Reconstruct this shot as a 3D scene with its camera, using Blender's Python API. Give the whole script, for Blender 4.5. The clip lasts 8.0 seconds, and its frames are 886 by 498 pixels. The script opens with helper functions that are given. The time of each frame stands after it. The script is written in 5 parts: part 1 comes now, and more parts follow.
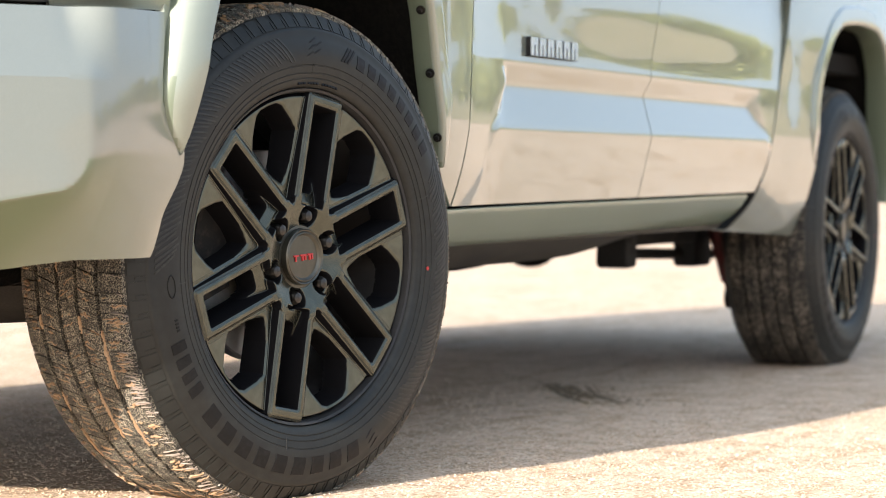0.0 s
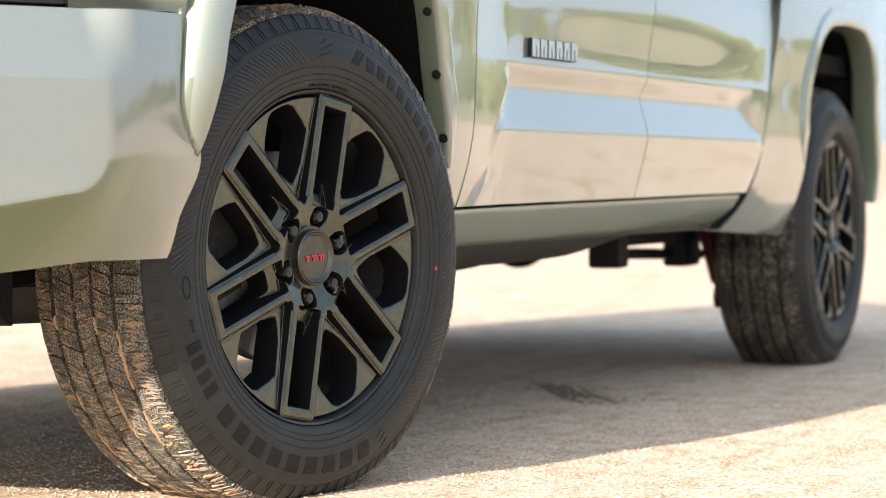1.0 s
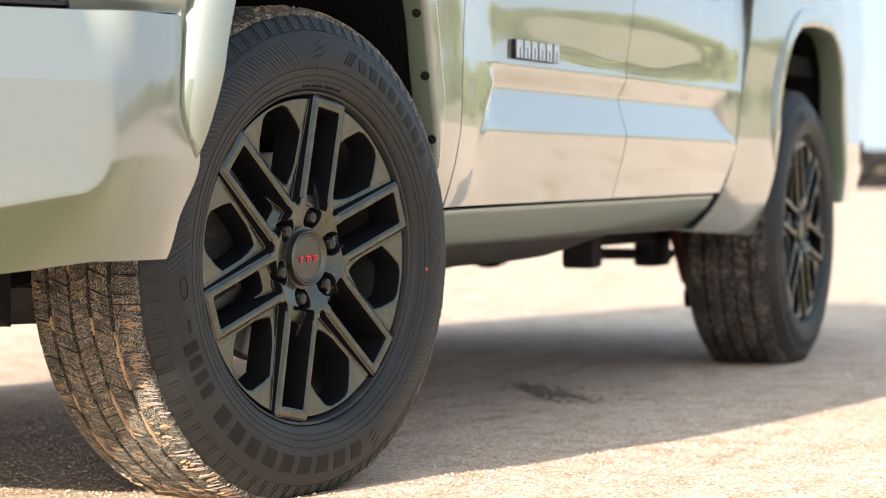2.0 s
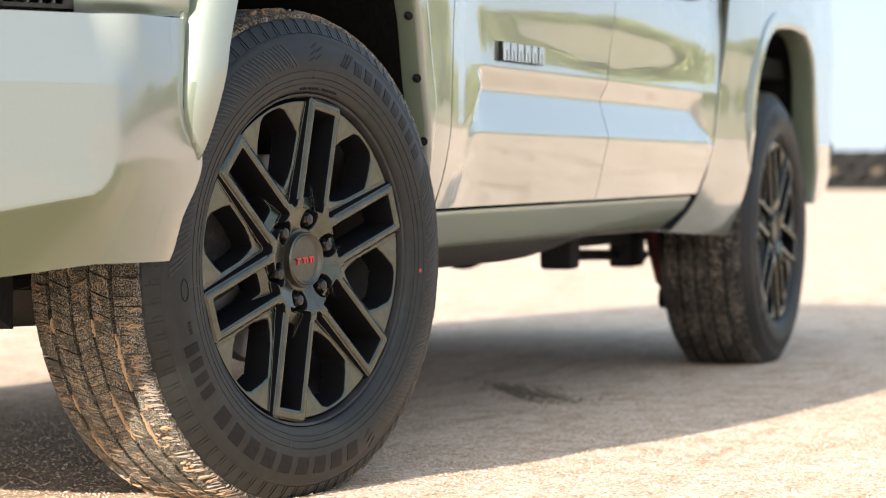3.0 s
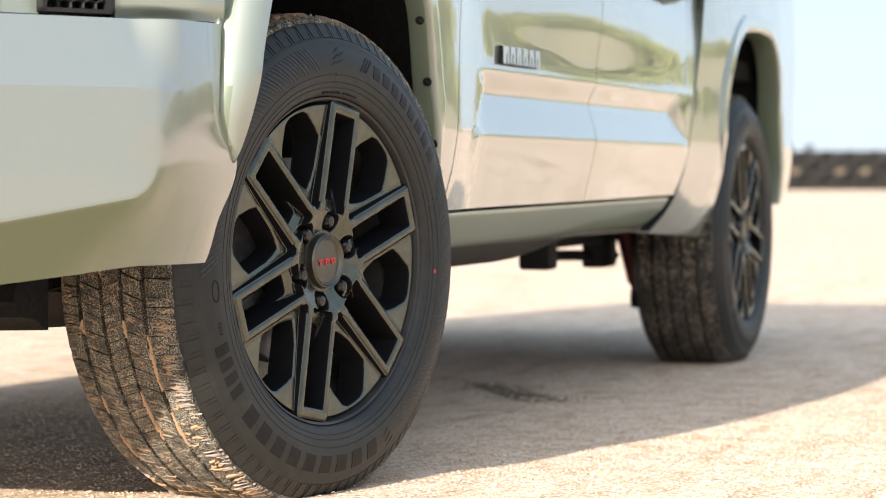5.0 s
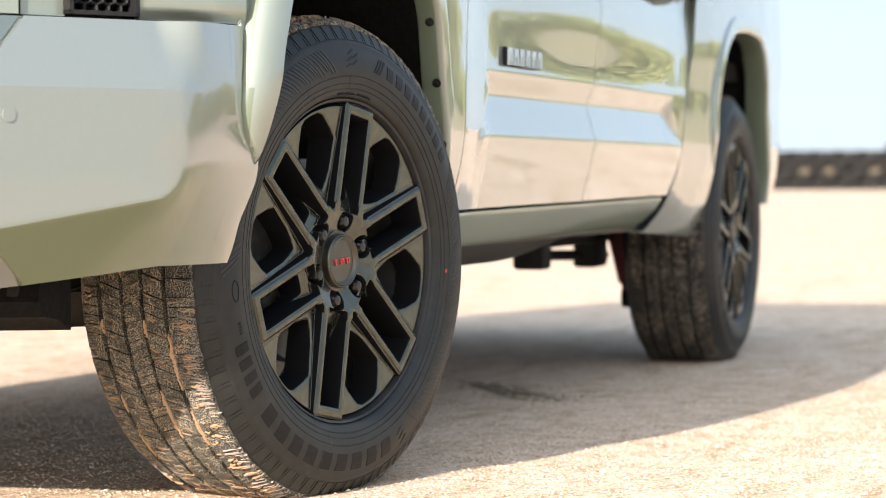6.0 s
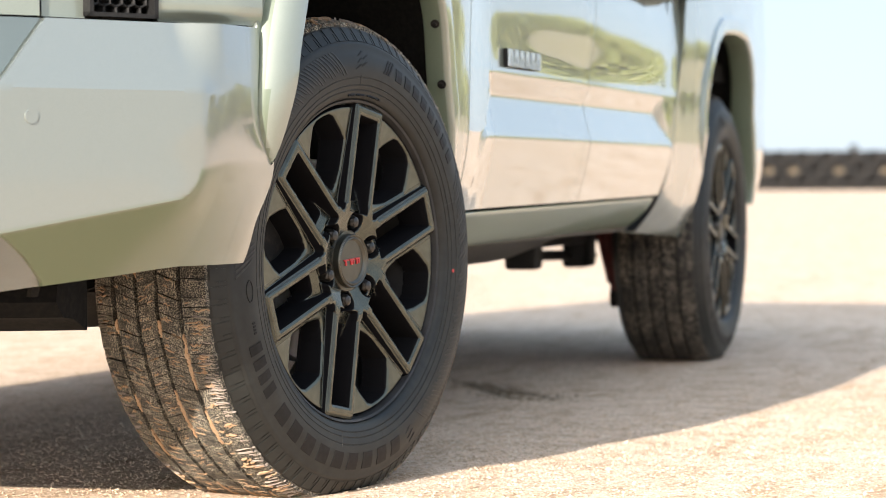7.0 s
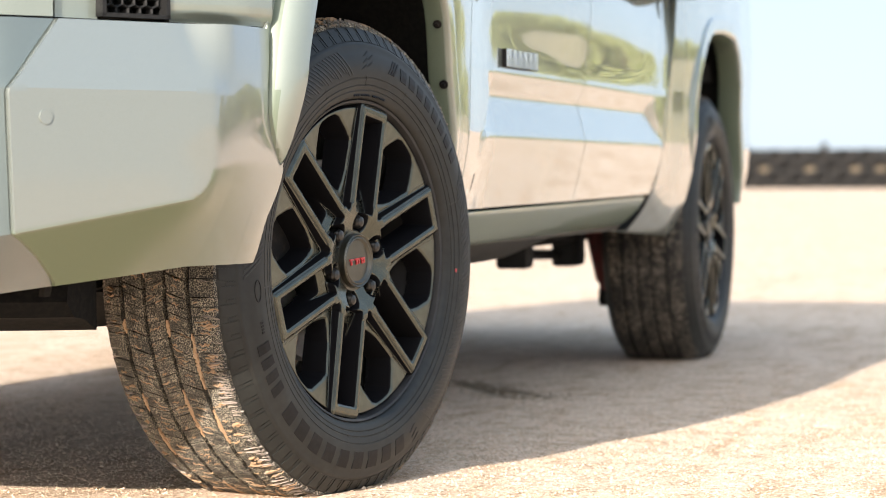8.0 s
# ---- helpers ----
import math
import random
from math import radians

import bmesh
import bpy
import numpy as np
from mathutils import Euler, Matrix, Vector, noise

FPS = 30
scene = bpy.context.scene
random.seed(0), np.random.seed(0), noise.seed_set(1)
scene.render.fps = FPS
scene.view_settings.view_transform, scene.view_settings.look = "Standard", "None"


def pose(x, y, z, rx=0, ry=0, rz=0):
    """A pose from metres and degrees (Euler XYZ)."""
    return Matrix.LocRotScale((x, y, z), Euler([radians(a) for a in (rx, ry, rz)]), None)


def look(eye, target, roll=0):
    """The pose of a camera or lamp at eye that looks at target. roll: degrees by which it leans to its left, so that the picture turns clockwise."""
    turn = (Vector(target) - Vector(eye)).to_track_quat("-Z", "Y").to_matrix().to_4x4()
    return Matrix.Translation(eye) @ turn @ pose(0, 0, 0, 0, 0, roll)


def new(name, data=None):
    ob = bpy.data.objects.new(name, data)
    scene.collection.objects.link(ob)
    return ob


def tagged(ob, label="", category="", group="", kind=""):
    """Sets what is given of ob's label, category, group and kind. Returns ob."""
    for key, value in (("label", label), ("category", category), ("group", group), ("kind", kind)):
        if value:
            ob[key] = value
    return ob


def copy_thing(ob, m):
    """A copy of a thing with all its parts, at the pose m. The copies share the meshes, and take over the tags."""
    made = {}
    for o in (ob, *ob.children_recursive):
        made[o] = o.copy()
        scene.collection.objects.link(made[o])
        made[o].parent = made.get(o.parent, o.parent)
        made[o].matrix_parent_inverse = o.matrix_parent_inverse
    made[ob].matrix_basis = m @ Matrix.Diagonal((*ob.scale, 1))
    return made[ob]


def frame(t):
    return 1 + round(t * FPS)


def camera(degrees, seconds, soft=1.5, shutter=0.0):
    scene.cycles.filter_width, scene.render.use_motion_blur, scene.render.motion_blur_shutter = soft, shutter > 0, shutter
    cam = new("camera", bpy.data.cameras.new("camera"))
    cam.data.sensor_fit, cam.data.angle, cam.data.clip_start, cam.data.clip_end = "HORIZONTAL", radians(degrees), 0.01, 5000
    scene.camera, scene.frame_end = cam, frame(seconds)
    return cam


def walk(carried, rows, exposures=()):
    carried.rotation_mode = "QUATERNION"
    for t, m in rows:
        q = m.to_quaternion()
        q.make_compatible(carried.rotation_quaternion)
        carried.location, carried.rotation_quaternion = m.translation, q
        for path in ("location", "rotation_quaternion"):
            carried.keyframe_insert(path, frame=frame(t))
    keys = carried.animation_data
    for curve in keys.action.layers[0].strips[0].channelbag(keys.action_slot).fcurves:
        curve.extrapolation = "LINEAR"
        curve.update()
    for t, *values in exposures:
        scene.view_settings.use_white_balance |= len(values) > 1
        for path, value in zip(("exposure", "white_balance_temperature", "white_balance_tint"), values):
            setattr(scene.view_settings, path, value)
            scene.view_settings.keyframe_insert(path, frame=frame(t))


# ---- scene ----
cam = camera(19.8, 8.0, soft=0.55)
PATH = [
    (0, (-3.8306, -1.8698, 0.5479), (-0.1550, -0.2965, 0.4273), 0.24),
    (0.5, (-3.8537, -1.8419, 0.5478), (-0.1686, -0.2909, 0.4273), 0.20),
    (1, (-3.8819, -1.8079, 0.5468), (-0.1848, -0.2856, 0.4282), 0.13),
    (1.5, (-3.9068, -1.7728, 0.5486), (-0.1935, -0.2904, 0.4296), 0.14),
    (3, (-3.9841, -1.6742, 0.5486), (-0.2266, -0.3076, 0.4326), 0.00),
    (3.5, (-4.0133, -1.6428, 0.5476), (-0.2446, -0.3072, 0.4331), -0.07),
    (4, (-4.0412, -1.6021, 0.5486), (-0.2605, -0.3010, 0.4345), -0.07),
    (5.5, (-4.1426, -1.4922, 0.5526), (-0.3328, -0.2791, 0.4372), -0.09),
    (6, (-4.1751, -1.4561, 0.5518), (-0.3564, -0.2707, 0.4374), -0.16),
    (6.5, (-4.2057, -1.4211, 0.5503), (-0.3786, -0.2631, 0.4378), -0.28),
    (7, (-4.2288, -1.3883, 0.5518), (-0.3935, -0.2579, 0.4384), -0.24),
    (7.5, (-4.2492, -1.3603, 0.5534), (-0.4071, -0.2532, 0.4386), -0.26),
    (8, (-4.2625, -1.3333, 0.5554), (-0.4140, -0.2489, 0.4389), -0.21),
]
walk(cam, [(t, look(eye, target, roll)) for t, eye, target, roll in PATH], [(0, 2.16, 6700, 12), (8, 2.16, 6700, 12)])
cam.data.dof.use_dof = True
cam.data.dof.focus_distance = 4.2
cam.data.dof.aperture_fstop = 5.3

# ---- light ----
SUN = Vector((-2.35, 0.39, 1.0)).normalized()          # towards the sun
world = bpy.data.worlds.new("world")
scene.world = world
world.use_nodes = True
sky = world.node_tree.nodes.new("ShaderNodeTexSky")
sky.sky_type, sky.sun_disc = "NISHITA", False
sky.sun_elevation = math.asin(SUN.z)
sky.sun_rotation = math.atan2(SUN.x, SUN.y)
sky.air_density, sky.dust_density, sky.ozone_density = 1.0, 0.5, 1.5
background = world.node_tree.nodes["Background"]
background.inputs[1].default_value = 0.15
# thin haze over the clear sky, paler towards the horizon
haze = world.node_tree.nodes.new("ShaderNodeMix")
haze.data_type = "RGBA"
haze.inputs["Factor"].default_value = 0.97
way = world.node_tree.nodes.new("ShaderNodeTexCoord")
up = world.node_tree.nodes.new("ShaderNodeSeparateXYZ")
fade = world.node_tree.nodes.new("ShaderNodeValToRGB")
fade.color_ramp.elements[0].position, fade.color_ramp.elements[0].color = 0.0, (1.10, 1.35, 1.60, 1)
fade.color_ramp.elements[1].position, fade.color_ramp.elements[1].color = 0.60, (0.80, 1.18, 1.70, 1)
world.node_tree.links.new(way.outputs["Generated"], up.inputs[0])
world.node_tree.links.new(up.outputs["Z"], fade.inputs["Fac"])
# the wide bright aureole that haze makes round the sun
toward = world.node_tree.nodes.new("ShaderNodeVectorMath")
toward.operation, toward.inputs[1].default_value = "DOT_PRODUCT", SUN
world.node_tree.links.new(way.outputs["Generated"], toward.inputs[0])
spread = world.node_tree.nodes.new("ShaderNodeMath")
spread.operation, spread.use_clamp, spread.inputs[1].default_value = "MULTIPLY", True, 1.0
world.node_tree.links.new(toward.outputs["Value"], spread.inputs[0])
aureole = world.node_tree.nodes.new("ShaderNodeMath")
aureole.operation, aureole.inputs[1].default_value = "POWER", 2.5
world.node_tree.links.new(spread.outputs[0], aureole.inputs[0])
glow = world.node_tree.nodes.new("ShaderNodeMix")
glow.data_type, glow.blend_type = "RGBA", "ADD"
glow.inputs["Factor"].default_value = 1.0
tint = world.node_tree.nodes.new("ShaderNodeMix")
tint.data_type = "RGBA"
tint.inputs["A"].default_value, tint.inputs["B"].default_value = (0, 0, 0, 1), (3.2, 2.85, 2.4, 1)
world.node_tree.links.new(aureole.outputs[0], tint.inputs["Factor"])
world.node_tree.links.new(fade.outputs["Color"], glow.inputs["A"])
world.node_tree.links.new(tint.outputs["Result"], glow.inputs["B"])
world.node_tree.links.new(glow.outputs["Result"], haze.inputs["B"])
world.node_tree.links.new(sky.outputs[0], haze.inputs["A"])
world.node_tree.links.new(haze.outputs["Result"], background.inputs[0])
sun_lamp = bpy.data.lights.new("sun", "SUN")
sun_lamp.energy, sun_lamp.angle, sun_lamp.color = 2.1, radians(0.6), (1.0, 0.935, 0.85)
new("sun", sun_lamp).matrix_world = look(SUN * 50, (0, 0, 0))


# ---- materials ----
def shader(name, color, rough=0.5, metal=0.0, coat=0.0):
    mat = bpy.data.materials.new(name)
    mat.use_nodes = True
    p = mat.node_tree.nodes["Principled BSDF"]
    p.inputs["Base Color"].default_value = (*color, 1)
    p.inputs["Roughness"].default_value = rough
    p.inputs["Metallic"].default_value = metal
    p.inputs["Coat Weight"].default_value = coat
    p.inputs["Coat Roughness"].default_value = 0.015
    return mat, mat.node_tree, p


def noise_node(tree, scale, detail=4.0, rough=0.6, kind="Object"):
    co = tree.nodes.new("ShaderNodeTexCoord")
    n = tree.nodes.new("ShaderNodeTexNoise")
    n.inputs["Scale"].default_value = scale
    n.inputs["Detail"].default_value = detail
    n.inputs["Roughness"].default_value = rough
    tree.links.new(co.outputs[kind], n.inputs["Vector"])
    return n


def ramp(tree, source, stops):
    r = tree.nodes.new("ShaderNodeValToRGB")
    while len(r.color_ramp.elements) < len(stops):
        r.color_ramp.elements.new(0.5)
    for e, (at, col) in zip(r.color_ramp.elements, stops):
        e.position, e.color = at, (*col, 1)
    tree.links.new(source, r.inputs["Fac"])
    return r


def blend(tree, fac, a, b, how="MIX"):
    m = tree.nodes.new("ShaderNodeMix")
    m.data_type, m.blend_type = "RGBA", how
    for socket, value in ((m.inputs["Factor"], fac), (m.inputs["A"], a), (m.inputs["B"], b)):
        if isinstance(value, bpy.types.NodeSocket):
            tree.links.new(value, socket)
        elif isinstance(value, (int, float)):
            socket.default_value = value
        else:
            socket.default_value = (*value, 1)
    return m.outputs["Result"]


def bump(tree, p, source, strength, distance):
    b = tree.nodes.new("ShaderNodeBump")
    b.inputs["Strength"].default_value, b.inputs["Distance"].default_value = strength, distance
    tree.links.new(source, b.inputs["Height"])
    tree.links.new(b.outputs["Normal"], p.inputs["Normal"])


def speckled(name, a, b, scale, rough=0.7, metal=0.0, lo=0.4, hi=0.65, relief=0.0, coat=0.0):
    """A base colour broken by a second one at two scales."""
    mat, tree, p = shader(name, a, rough, metal, coat)
    fine, wide = noise_node(tree, scale), noise_node(tree, scale / 12, 3)
    f = ramp(tree, fine.outputs["Fac"], ((lo, (0, 0, 0)), (hi, (1, 1, 1))))
    w = ramp(tree, wide.outputs["Fac"], ((0.35, (0.25, 0.25, 0.25)), (0.65, (1, 1, 1))))
    tree.links.new(blend(tree, blend(tree, 1.0, f.outputs["Color"], w.outputs["Color"], "MULTIPLY"), a, b), p.inputs["Base Color"])
    if relief:
        bump(tree, p, fine.outputs["Fac"], 0.6, relief)
    return mat


def paint_material(name="grey_green_paint", coat_rough=0.012, strength=0.80, low=(0.220, 0.250, 0.212), high=(0.280, 0.316, 0.272), dusty=False):
    mat, tree, p = shader(name, (0.28, 0.30, 0.25), 0.34, 0.30 if coat_rough < 0.05 else 0.08, 1.0)
    p.inputs["Coat IOR"].default_value = 1.5
    p.inputs["Coat Weight"].default_value = 1.0 if coat_rough < 0.05 else 0.3
    p.inputs["Coat Roughness"].default_value = coat_rough
    flake, dust = noise_node(tree, 1500, 2), noise_node(tree, 90, 6, 0.75)
    c = ramp(tree, flake.outputs["Fac"], ((0.3, low), (0.7, high)))
    d = ramp(tree, dust.outputs["Fac"], ((0.66, (0, 0, 0)), (0.8, (0.4, 0.4, 0.4))))
    coloured = blend(tree, d.outputs["Color"], c.outputs["Color"], (0.36, 0.31, 0.23))
    shade_film = None
    # tucked lower bumper: its shade put into a darker olive, plus dust
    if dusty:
        shade_film = tree.nodes.new("ShaderNodeAttribute")
        shade_film.attribute_name = "dust"
        coloured = blend(tree, shade_film.outputs["Fac"], coloured, (0.142, 0.182, 0.108))
    tree.links.new(coloured, p.inputs["Base Color"])
    wave = noise_node(tree, 4.0, 1)
    b = tree.nodes.new("ShaderNodeBump")
    b.inputs["Strength"].default_value, b.inputs["Distance"].default_value = 0.25, 0.0015
    tree.links.new(wave.outputs["Fac"], b.inputs["Height"])
    tree.links.new(b.outputs["Normal"], p.inputs["Coat Normal"])
    # clear lacquer: gloss rises towards grazing angles
    gloss = tree.nodes.new("ShaderNodeBsdfGlossy")
    gloss.inputs["Roughness"].default_value = 0.045 if dusty else 0.012 if coat_rough < 0.05 else 0.03
    gloss.inputs["Color"].default_value = (0.97, 0.97, 0.96, 1)
    tree.links.new(b.outputs["Normal"], gloss.inputs["Normal"])
    facing = tree.nodes.new("ShaderNodeLayerWeight")
    facing.inputs["Blend"].default_value = 0.5
    power = tree.nodes.new("ShaderNodeMath")
    power.operation = "POWER"
    power.inputs[1].default_value = 2.0 if dusty else 3.0
    scale = tree.nodes.new("ShaderNodeMath")
    scale.operation = "MULTIPLY"
    scale.inputs[1].default_value = strength
    tree.links.new(facing.outputs["Facing"], power.inputs[0])
    tree.links.new(power.outputs[0], scale.inputs[0])
    level = scale.outputs[0]
    if dusty:                                          # the same mask takes the shine away
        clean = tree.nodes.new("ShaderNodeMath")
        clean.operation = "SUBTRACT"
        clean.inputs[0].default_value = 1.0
        tree.links.new(shade_film.outputs["Fac"], clean.inputs[1])
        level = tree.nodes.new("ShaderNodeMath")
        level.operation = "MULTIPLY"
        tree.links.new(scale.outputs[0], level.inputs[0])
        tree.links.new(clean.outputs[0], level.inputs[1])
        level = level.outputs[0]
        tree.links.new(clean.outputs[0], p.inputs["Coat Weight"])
    mix = tree.nodes.new("ShaderNodeMixShader")
    tree.links.new(level, mix.inputs["Fac"])
    tree.links.new(p.outputs["BSDF"], mix.inputs[1])
    tree.links.new(gloss.outputs["BSDF"], mix.inputs[2])
    tree.links.new(mix.outputs[0], tree.nodes["Material Output"].inputs["Surface"])
    return mat


def ground_material():
    mat, tree, p = shader("crushed_shell_gravel", (0.4, 0.34, 0.27), 0.9)
    co = tree.nodes.new("ShaderNodeTexCoord")
    vor = tree.nodes.new("ShaderNodeTexVoronoi")
    vor.inputs["Scale"].default_value = 150
    tree.links.new(co.outputs["Object"], vor.inputs["Vector"])
    sep = tree.nodes.new("ShaderNodeSeparateColor")
    tree.links.new(vor.outputs["Color"], sep.inputs["Color"])
    grain = ramp(tree, sep.outputs["Red"], ((0.0, (0.36, 0.255, 0.155)), (0.30, (0.690, 0.507, 0.364)), (0.80, (0.795, 0.615, 0.474)), (1.0, (0.90, 0.80, 0.66))))
    wide, mid = noise_node(tree, 0.9, 5), noise_node(tree, 9, 5)
    w = ramp(tree, wide.outputs["Fac"], ((0.3, (0.90, 0.87, 0.83)), (0.7, (1.0, 1.0, 1.0))))
    m = ramp(tree, mid.outputs["Fac"], ((0.32, (0.74, 0.69, 0.61)), (0.56, (1.0, 1.0, 1.0))))
    c = blend(tree, 1.0, grain.outputs["Color"], w.outputs["Color"], "MULTIPLY")
    c = blend(tree, 1.0, c, m.outputs["Color"], "MULTIPLY")
    # thin brown drag streaks along the wheel tracks
    mapping = tree.nodes.new("ShaderNodeMapping")
    mapping.inputs["Scale"].default_value = (1.6, 9.0, 1.0)
    mapping.inputs["Rotation"].default_value = (0, 0, radians(18))
    tree.links.new(co.outputs["Object"], mapping.inputs["Vector"])
    drag = tree.nodes.new("ShaderNodeTexNoise")
    drag.inputs["Scale"].default_value, drag.inputs["Detail"].default_value = 1.3, 7.0
    drag.inputs["Roughness"].default_value, drag.inputs["Distortion"].default_value = 0.65, 0.6
    tree.links.new(mapping.outputs[0], drag.inputs["Vector"])
    k = ramp(tree, drag.outputs["Fac"], ((0.33, (0.76, 0.68, 0.58)), (0.47, (1.0, 1.0, 1.0))))
    tree.links.new(blend(tree, 1.0, c, k.outputs["Color"], "MULTIPLY"), p.inputs["Base Color"])
    bump(tree, p, vor.outputs["Distance"], 0.5, 0.003)
    return mat


def pebble_material():
    mat, tree, p = shader("pale_pebble", (0.5, 0.43, 0.35), 0.85)
    g = tree.nodes.new("ShaderNodeNewGeometry")
    c = ramp(tree, g.outputs["Random Per Island"], ((0.0, (0.30, 0.21, 0.13)), (0.22, (0.65, 0.477, 0.330)), (0.75, (0.76, 0.59, 0.435)), (1.0, (0.80, 0.71, 0.59))))
    tree.links.new(c.outputs["Color"], p.inputs["Base Color"])
    return mat


PAINT = paint_material()
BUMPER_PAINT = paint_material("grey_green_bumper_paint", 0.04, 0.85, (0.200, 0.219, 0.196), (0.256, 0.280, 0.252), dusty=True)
# the middle piece is set darker and bluer than the corners
CENTRE_TONE = paint_material("blue_grey_bumper_centre_tone", 0.10, 0.8, (0.095, 0.118, 0.114), (0.125, 0.152, 0.147))
# dusty body paint, darkened: shade inside the arch put into the colour
FLANGE_PAINT = paint_material("dusty_shaded_flange_paint", 0.30, 0.15, (0.125, 0.155, 0.108), (0.165, 0.200, 0.145))
# body paint for the sill, darker, greener and less glossy
SILL_PAINT = paint_material("dull_grey_green_sill_paint", 0.12, 0.35, (0.166, 0.208, 0.146), (0.216, 0.264, 0.194))
GROUND = ground_material()
PEBBLE = pebble_material()
RUBBER = speckled("sidewall_rubber", (0.0105, 0.0115, 0.0106), (0.0255, 0.0275, 0.0248), 45, 0.70, 0, 0.3, 0.75)
# the light that raised ribs catch is put into this lighter rubber colour
RIB = speckled("lit_rib_rubber", (0.020, 0.020, 0.0185), (0.040, 0.039, 0.036), 120, 0.55)
LETTER = speckled("moulded_rubber", (0.0075, 0.0075, 0.008), (0.015, 0.015, 0.015), 120, 0.5)
# slightly lighter than the other moulded marks
PALE_LETTER = speckled("paler_moulded_rubber", (0.010, 0.010, 0.011), (0.022, 0.022, 0.023), 120, 0.5)
TREAD = speckled("dusty_tread_rubber", (0.012, 0.011, 0.010), (0.51, 0.455, 0.345), 480, 0.85, 0, 0.475, 0.585, 0.003)
REAR_TREAD = speckled("worn_tread_rubber", (0.012, 0.011, 0.010), (0.30, 0.25, 0.19), 120, 0.85, 0, 0.46, 0.62, 0.001)
DUST = speckled("pale_dried_dust", (0.30, 0.245, 0.20), (0.42, 0.355, 0.305), 300, 0.95, 0, 0.35, 0.7, 0.001)
CLAY = speckled("dry_orange_clay", (0.40, 0.250, 0.140), (0.44, 0.320, 0.215), 160, 0.95, 0, 0.35, 0.7, 0.002)
RIM = speckled("satin_bronze_grey_alloy", (0.085, 0.082, 0.068), (0.115, 0.110, 0.092), 45, 0.33, 0.85, 0.35, 0.7, 0.0, 0.2)
RIM_DARK = speckled("black_alloy", (0.006, 0.006, 0.007), (0.012, 0.012, 0.013), 60, 0.36, 0.0)
BARREL = speckled("dusty_black_barrel", (0.014, 0.014, 0.015), (0.040, 0.039, 0.038), 12, 0.6)
NUT = speckled("black_chrome", (0.05, 0.047, 0.043), (0.09, 0.085, 0.08), 150, 0.32, 0.8)
RED = speckled("red_enamel", (0.45, 0.03, 0.03), (0.55, 0.05, 0.05), 200, 0.35)
STEEL = speckled("brake_steel", (0.62, 0.60, 0.57), (0.76, 0.73, 0.68), 90, 0.38, 0.8)
PLASTIC = speckled("black_textured_plastic", (0.014, 0.014, 0.014), (0.03, 0.029, 0.027), 220, 0.6, 0, 0.4, 0.7, 0.0004)
LINER = speckled("dusty_liner_felt", (0.004, 0.004, 0.004), (0.012, 0.011, 0.009), 90, 0.95)
FRAME = speckled("dusty_black_chassis", (0.010, 0.0095, 0.009), (0.06, 0.048, 0.036), 40, 0.7, 0, 0.5, 0.75)
TRAY = speckled("dusty_grey_tray", (0.022, 0.019, 0.015), (0.050, 0.041, 0.028), 9, 0.6, 0, 0.35, 0.7)
SHOCK = speckled("dull_red_paint", (0.12, 0.012, 0.012), (0.07, 0.02, 0.017), 60, 0.45)
for dull in (LETTER, PALE_LETTER, LINER, PLASTIC, FRAME, RUBBER, RIM_DARK):
    dull.node_tree.nodes["Principled BSDF"].inputs["Specular IOR Level"].default_value = 0.2
RUBBER.node_tree.nodes["Principled BSDF"].inputs["Specular IOR Level"].default_value = 0.4
RIM_DARK.node_tree.nodes["Principled BSDF"].inputs["IOR"].default_value = 1.2
RUBBER.node_tree.nodes["Principled BSDF"].inputs["Roughness"].default_value = 0.50
CHROME = speckled("polished_badge_metal", (0.58, 0.63, 0.68), (0.66, 0.71, 0.76), 40, 0.25, 0.7)
GLASS = shader("dark_window_glass", (0.01, 0.012, 0.012), 0.03, 0.0, 1.0)[0]
LAMP = shader("lamp_lens", (0.5, 0.5, 0.5), 0.1, 0.0, 1.0)[0]
BARK = speckled("grey_bark", (0.10, 0.075, 0.055), (0.18, 0.14, 0.10), 12, 0.9)
BARRIER = speckled("dark_weathered_rubber", (0.012, 0.012, 0.012), (0.032, 0.028, 0.024), 3, 0.85)
BANK = speckled("dry_grass_bank", (0.24, 0.21, 0.12), (0.38, 0.31, 0.20), 0.8, 0.95, 0, 0.35, 0.62)
SAND = speckled("pale_packed_sand", (0.12, 0.095, 0.065), (0.20, 0.16, 0.11), 1.5, 0.95)
DAMP = speckled("damp_scuffed_soil", (0.15, 0.105, 0.06), (0.36, 0.26, 0.165), 90, 0.95, 0, 0.35, 0.65, 0.003)


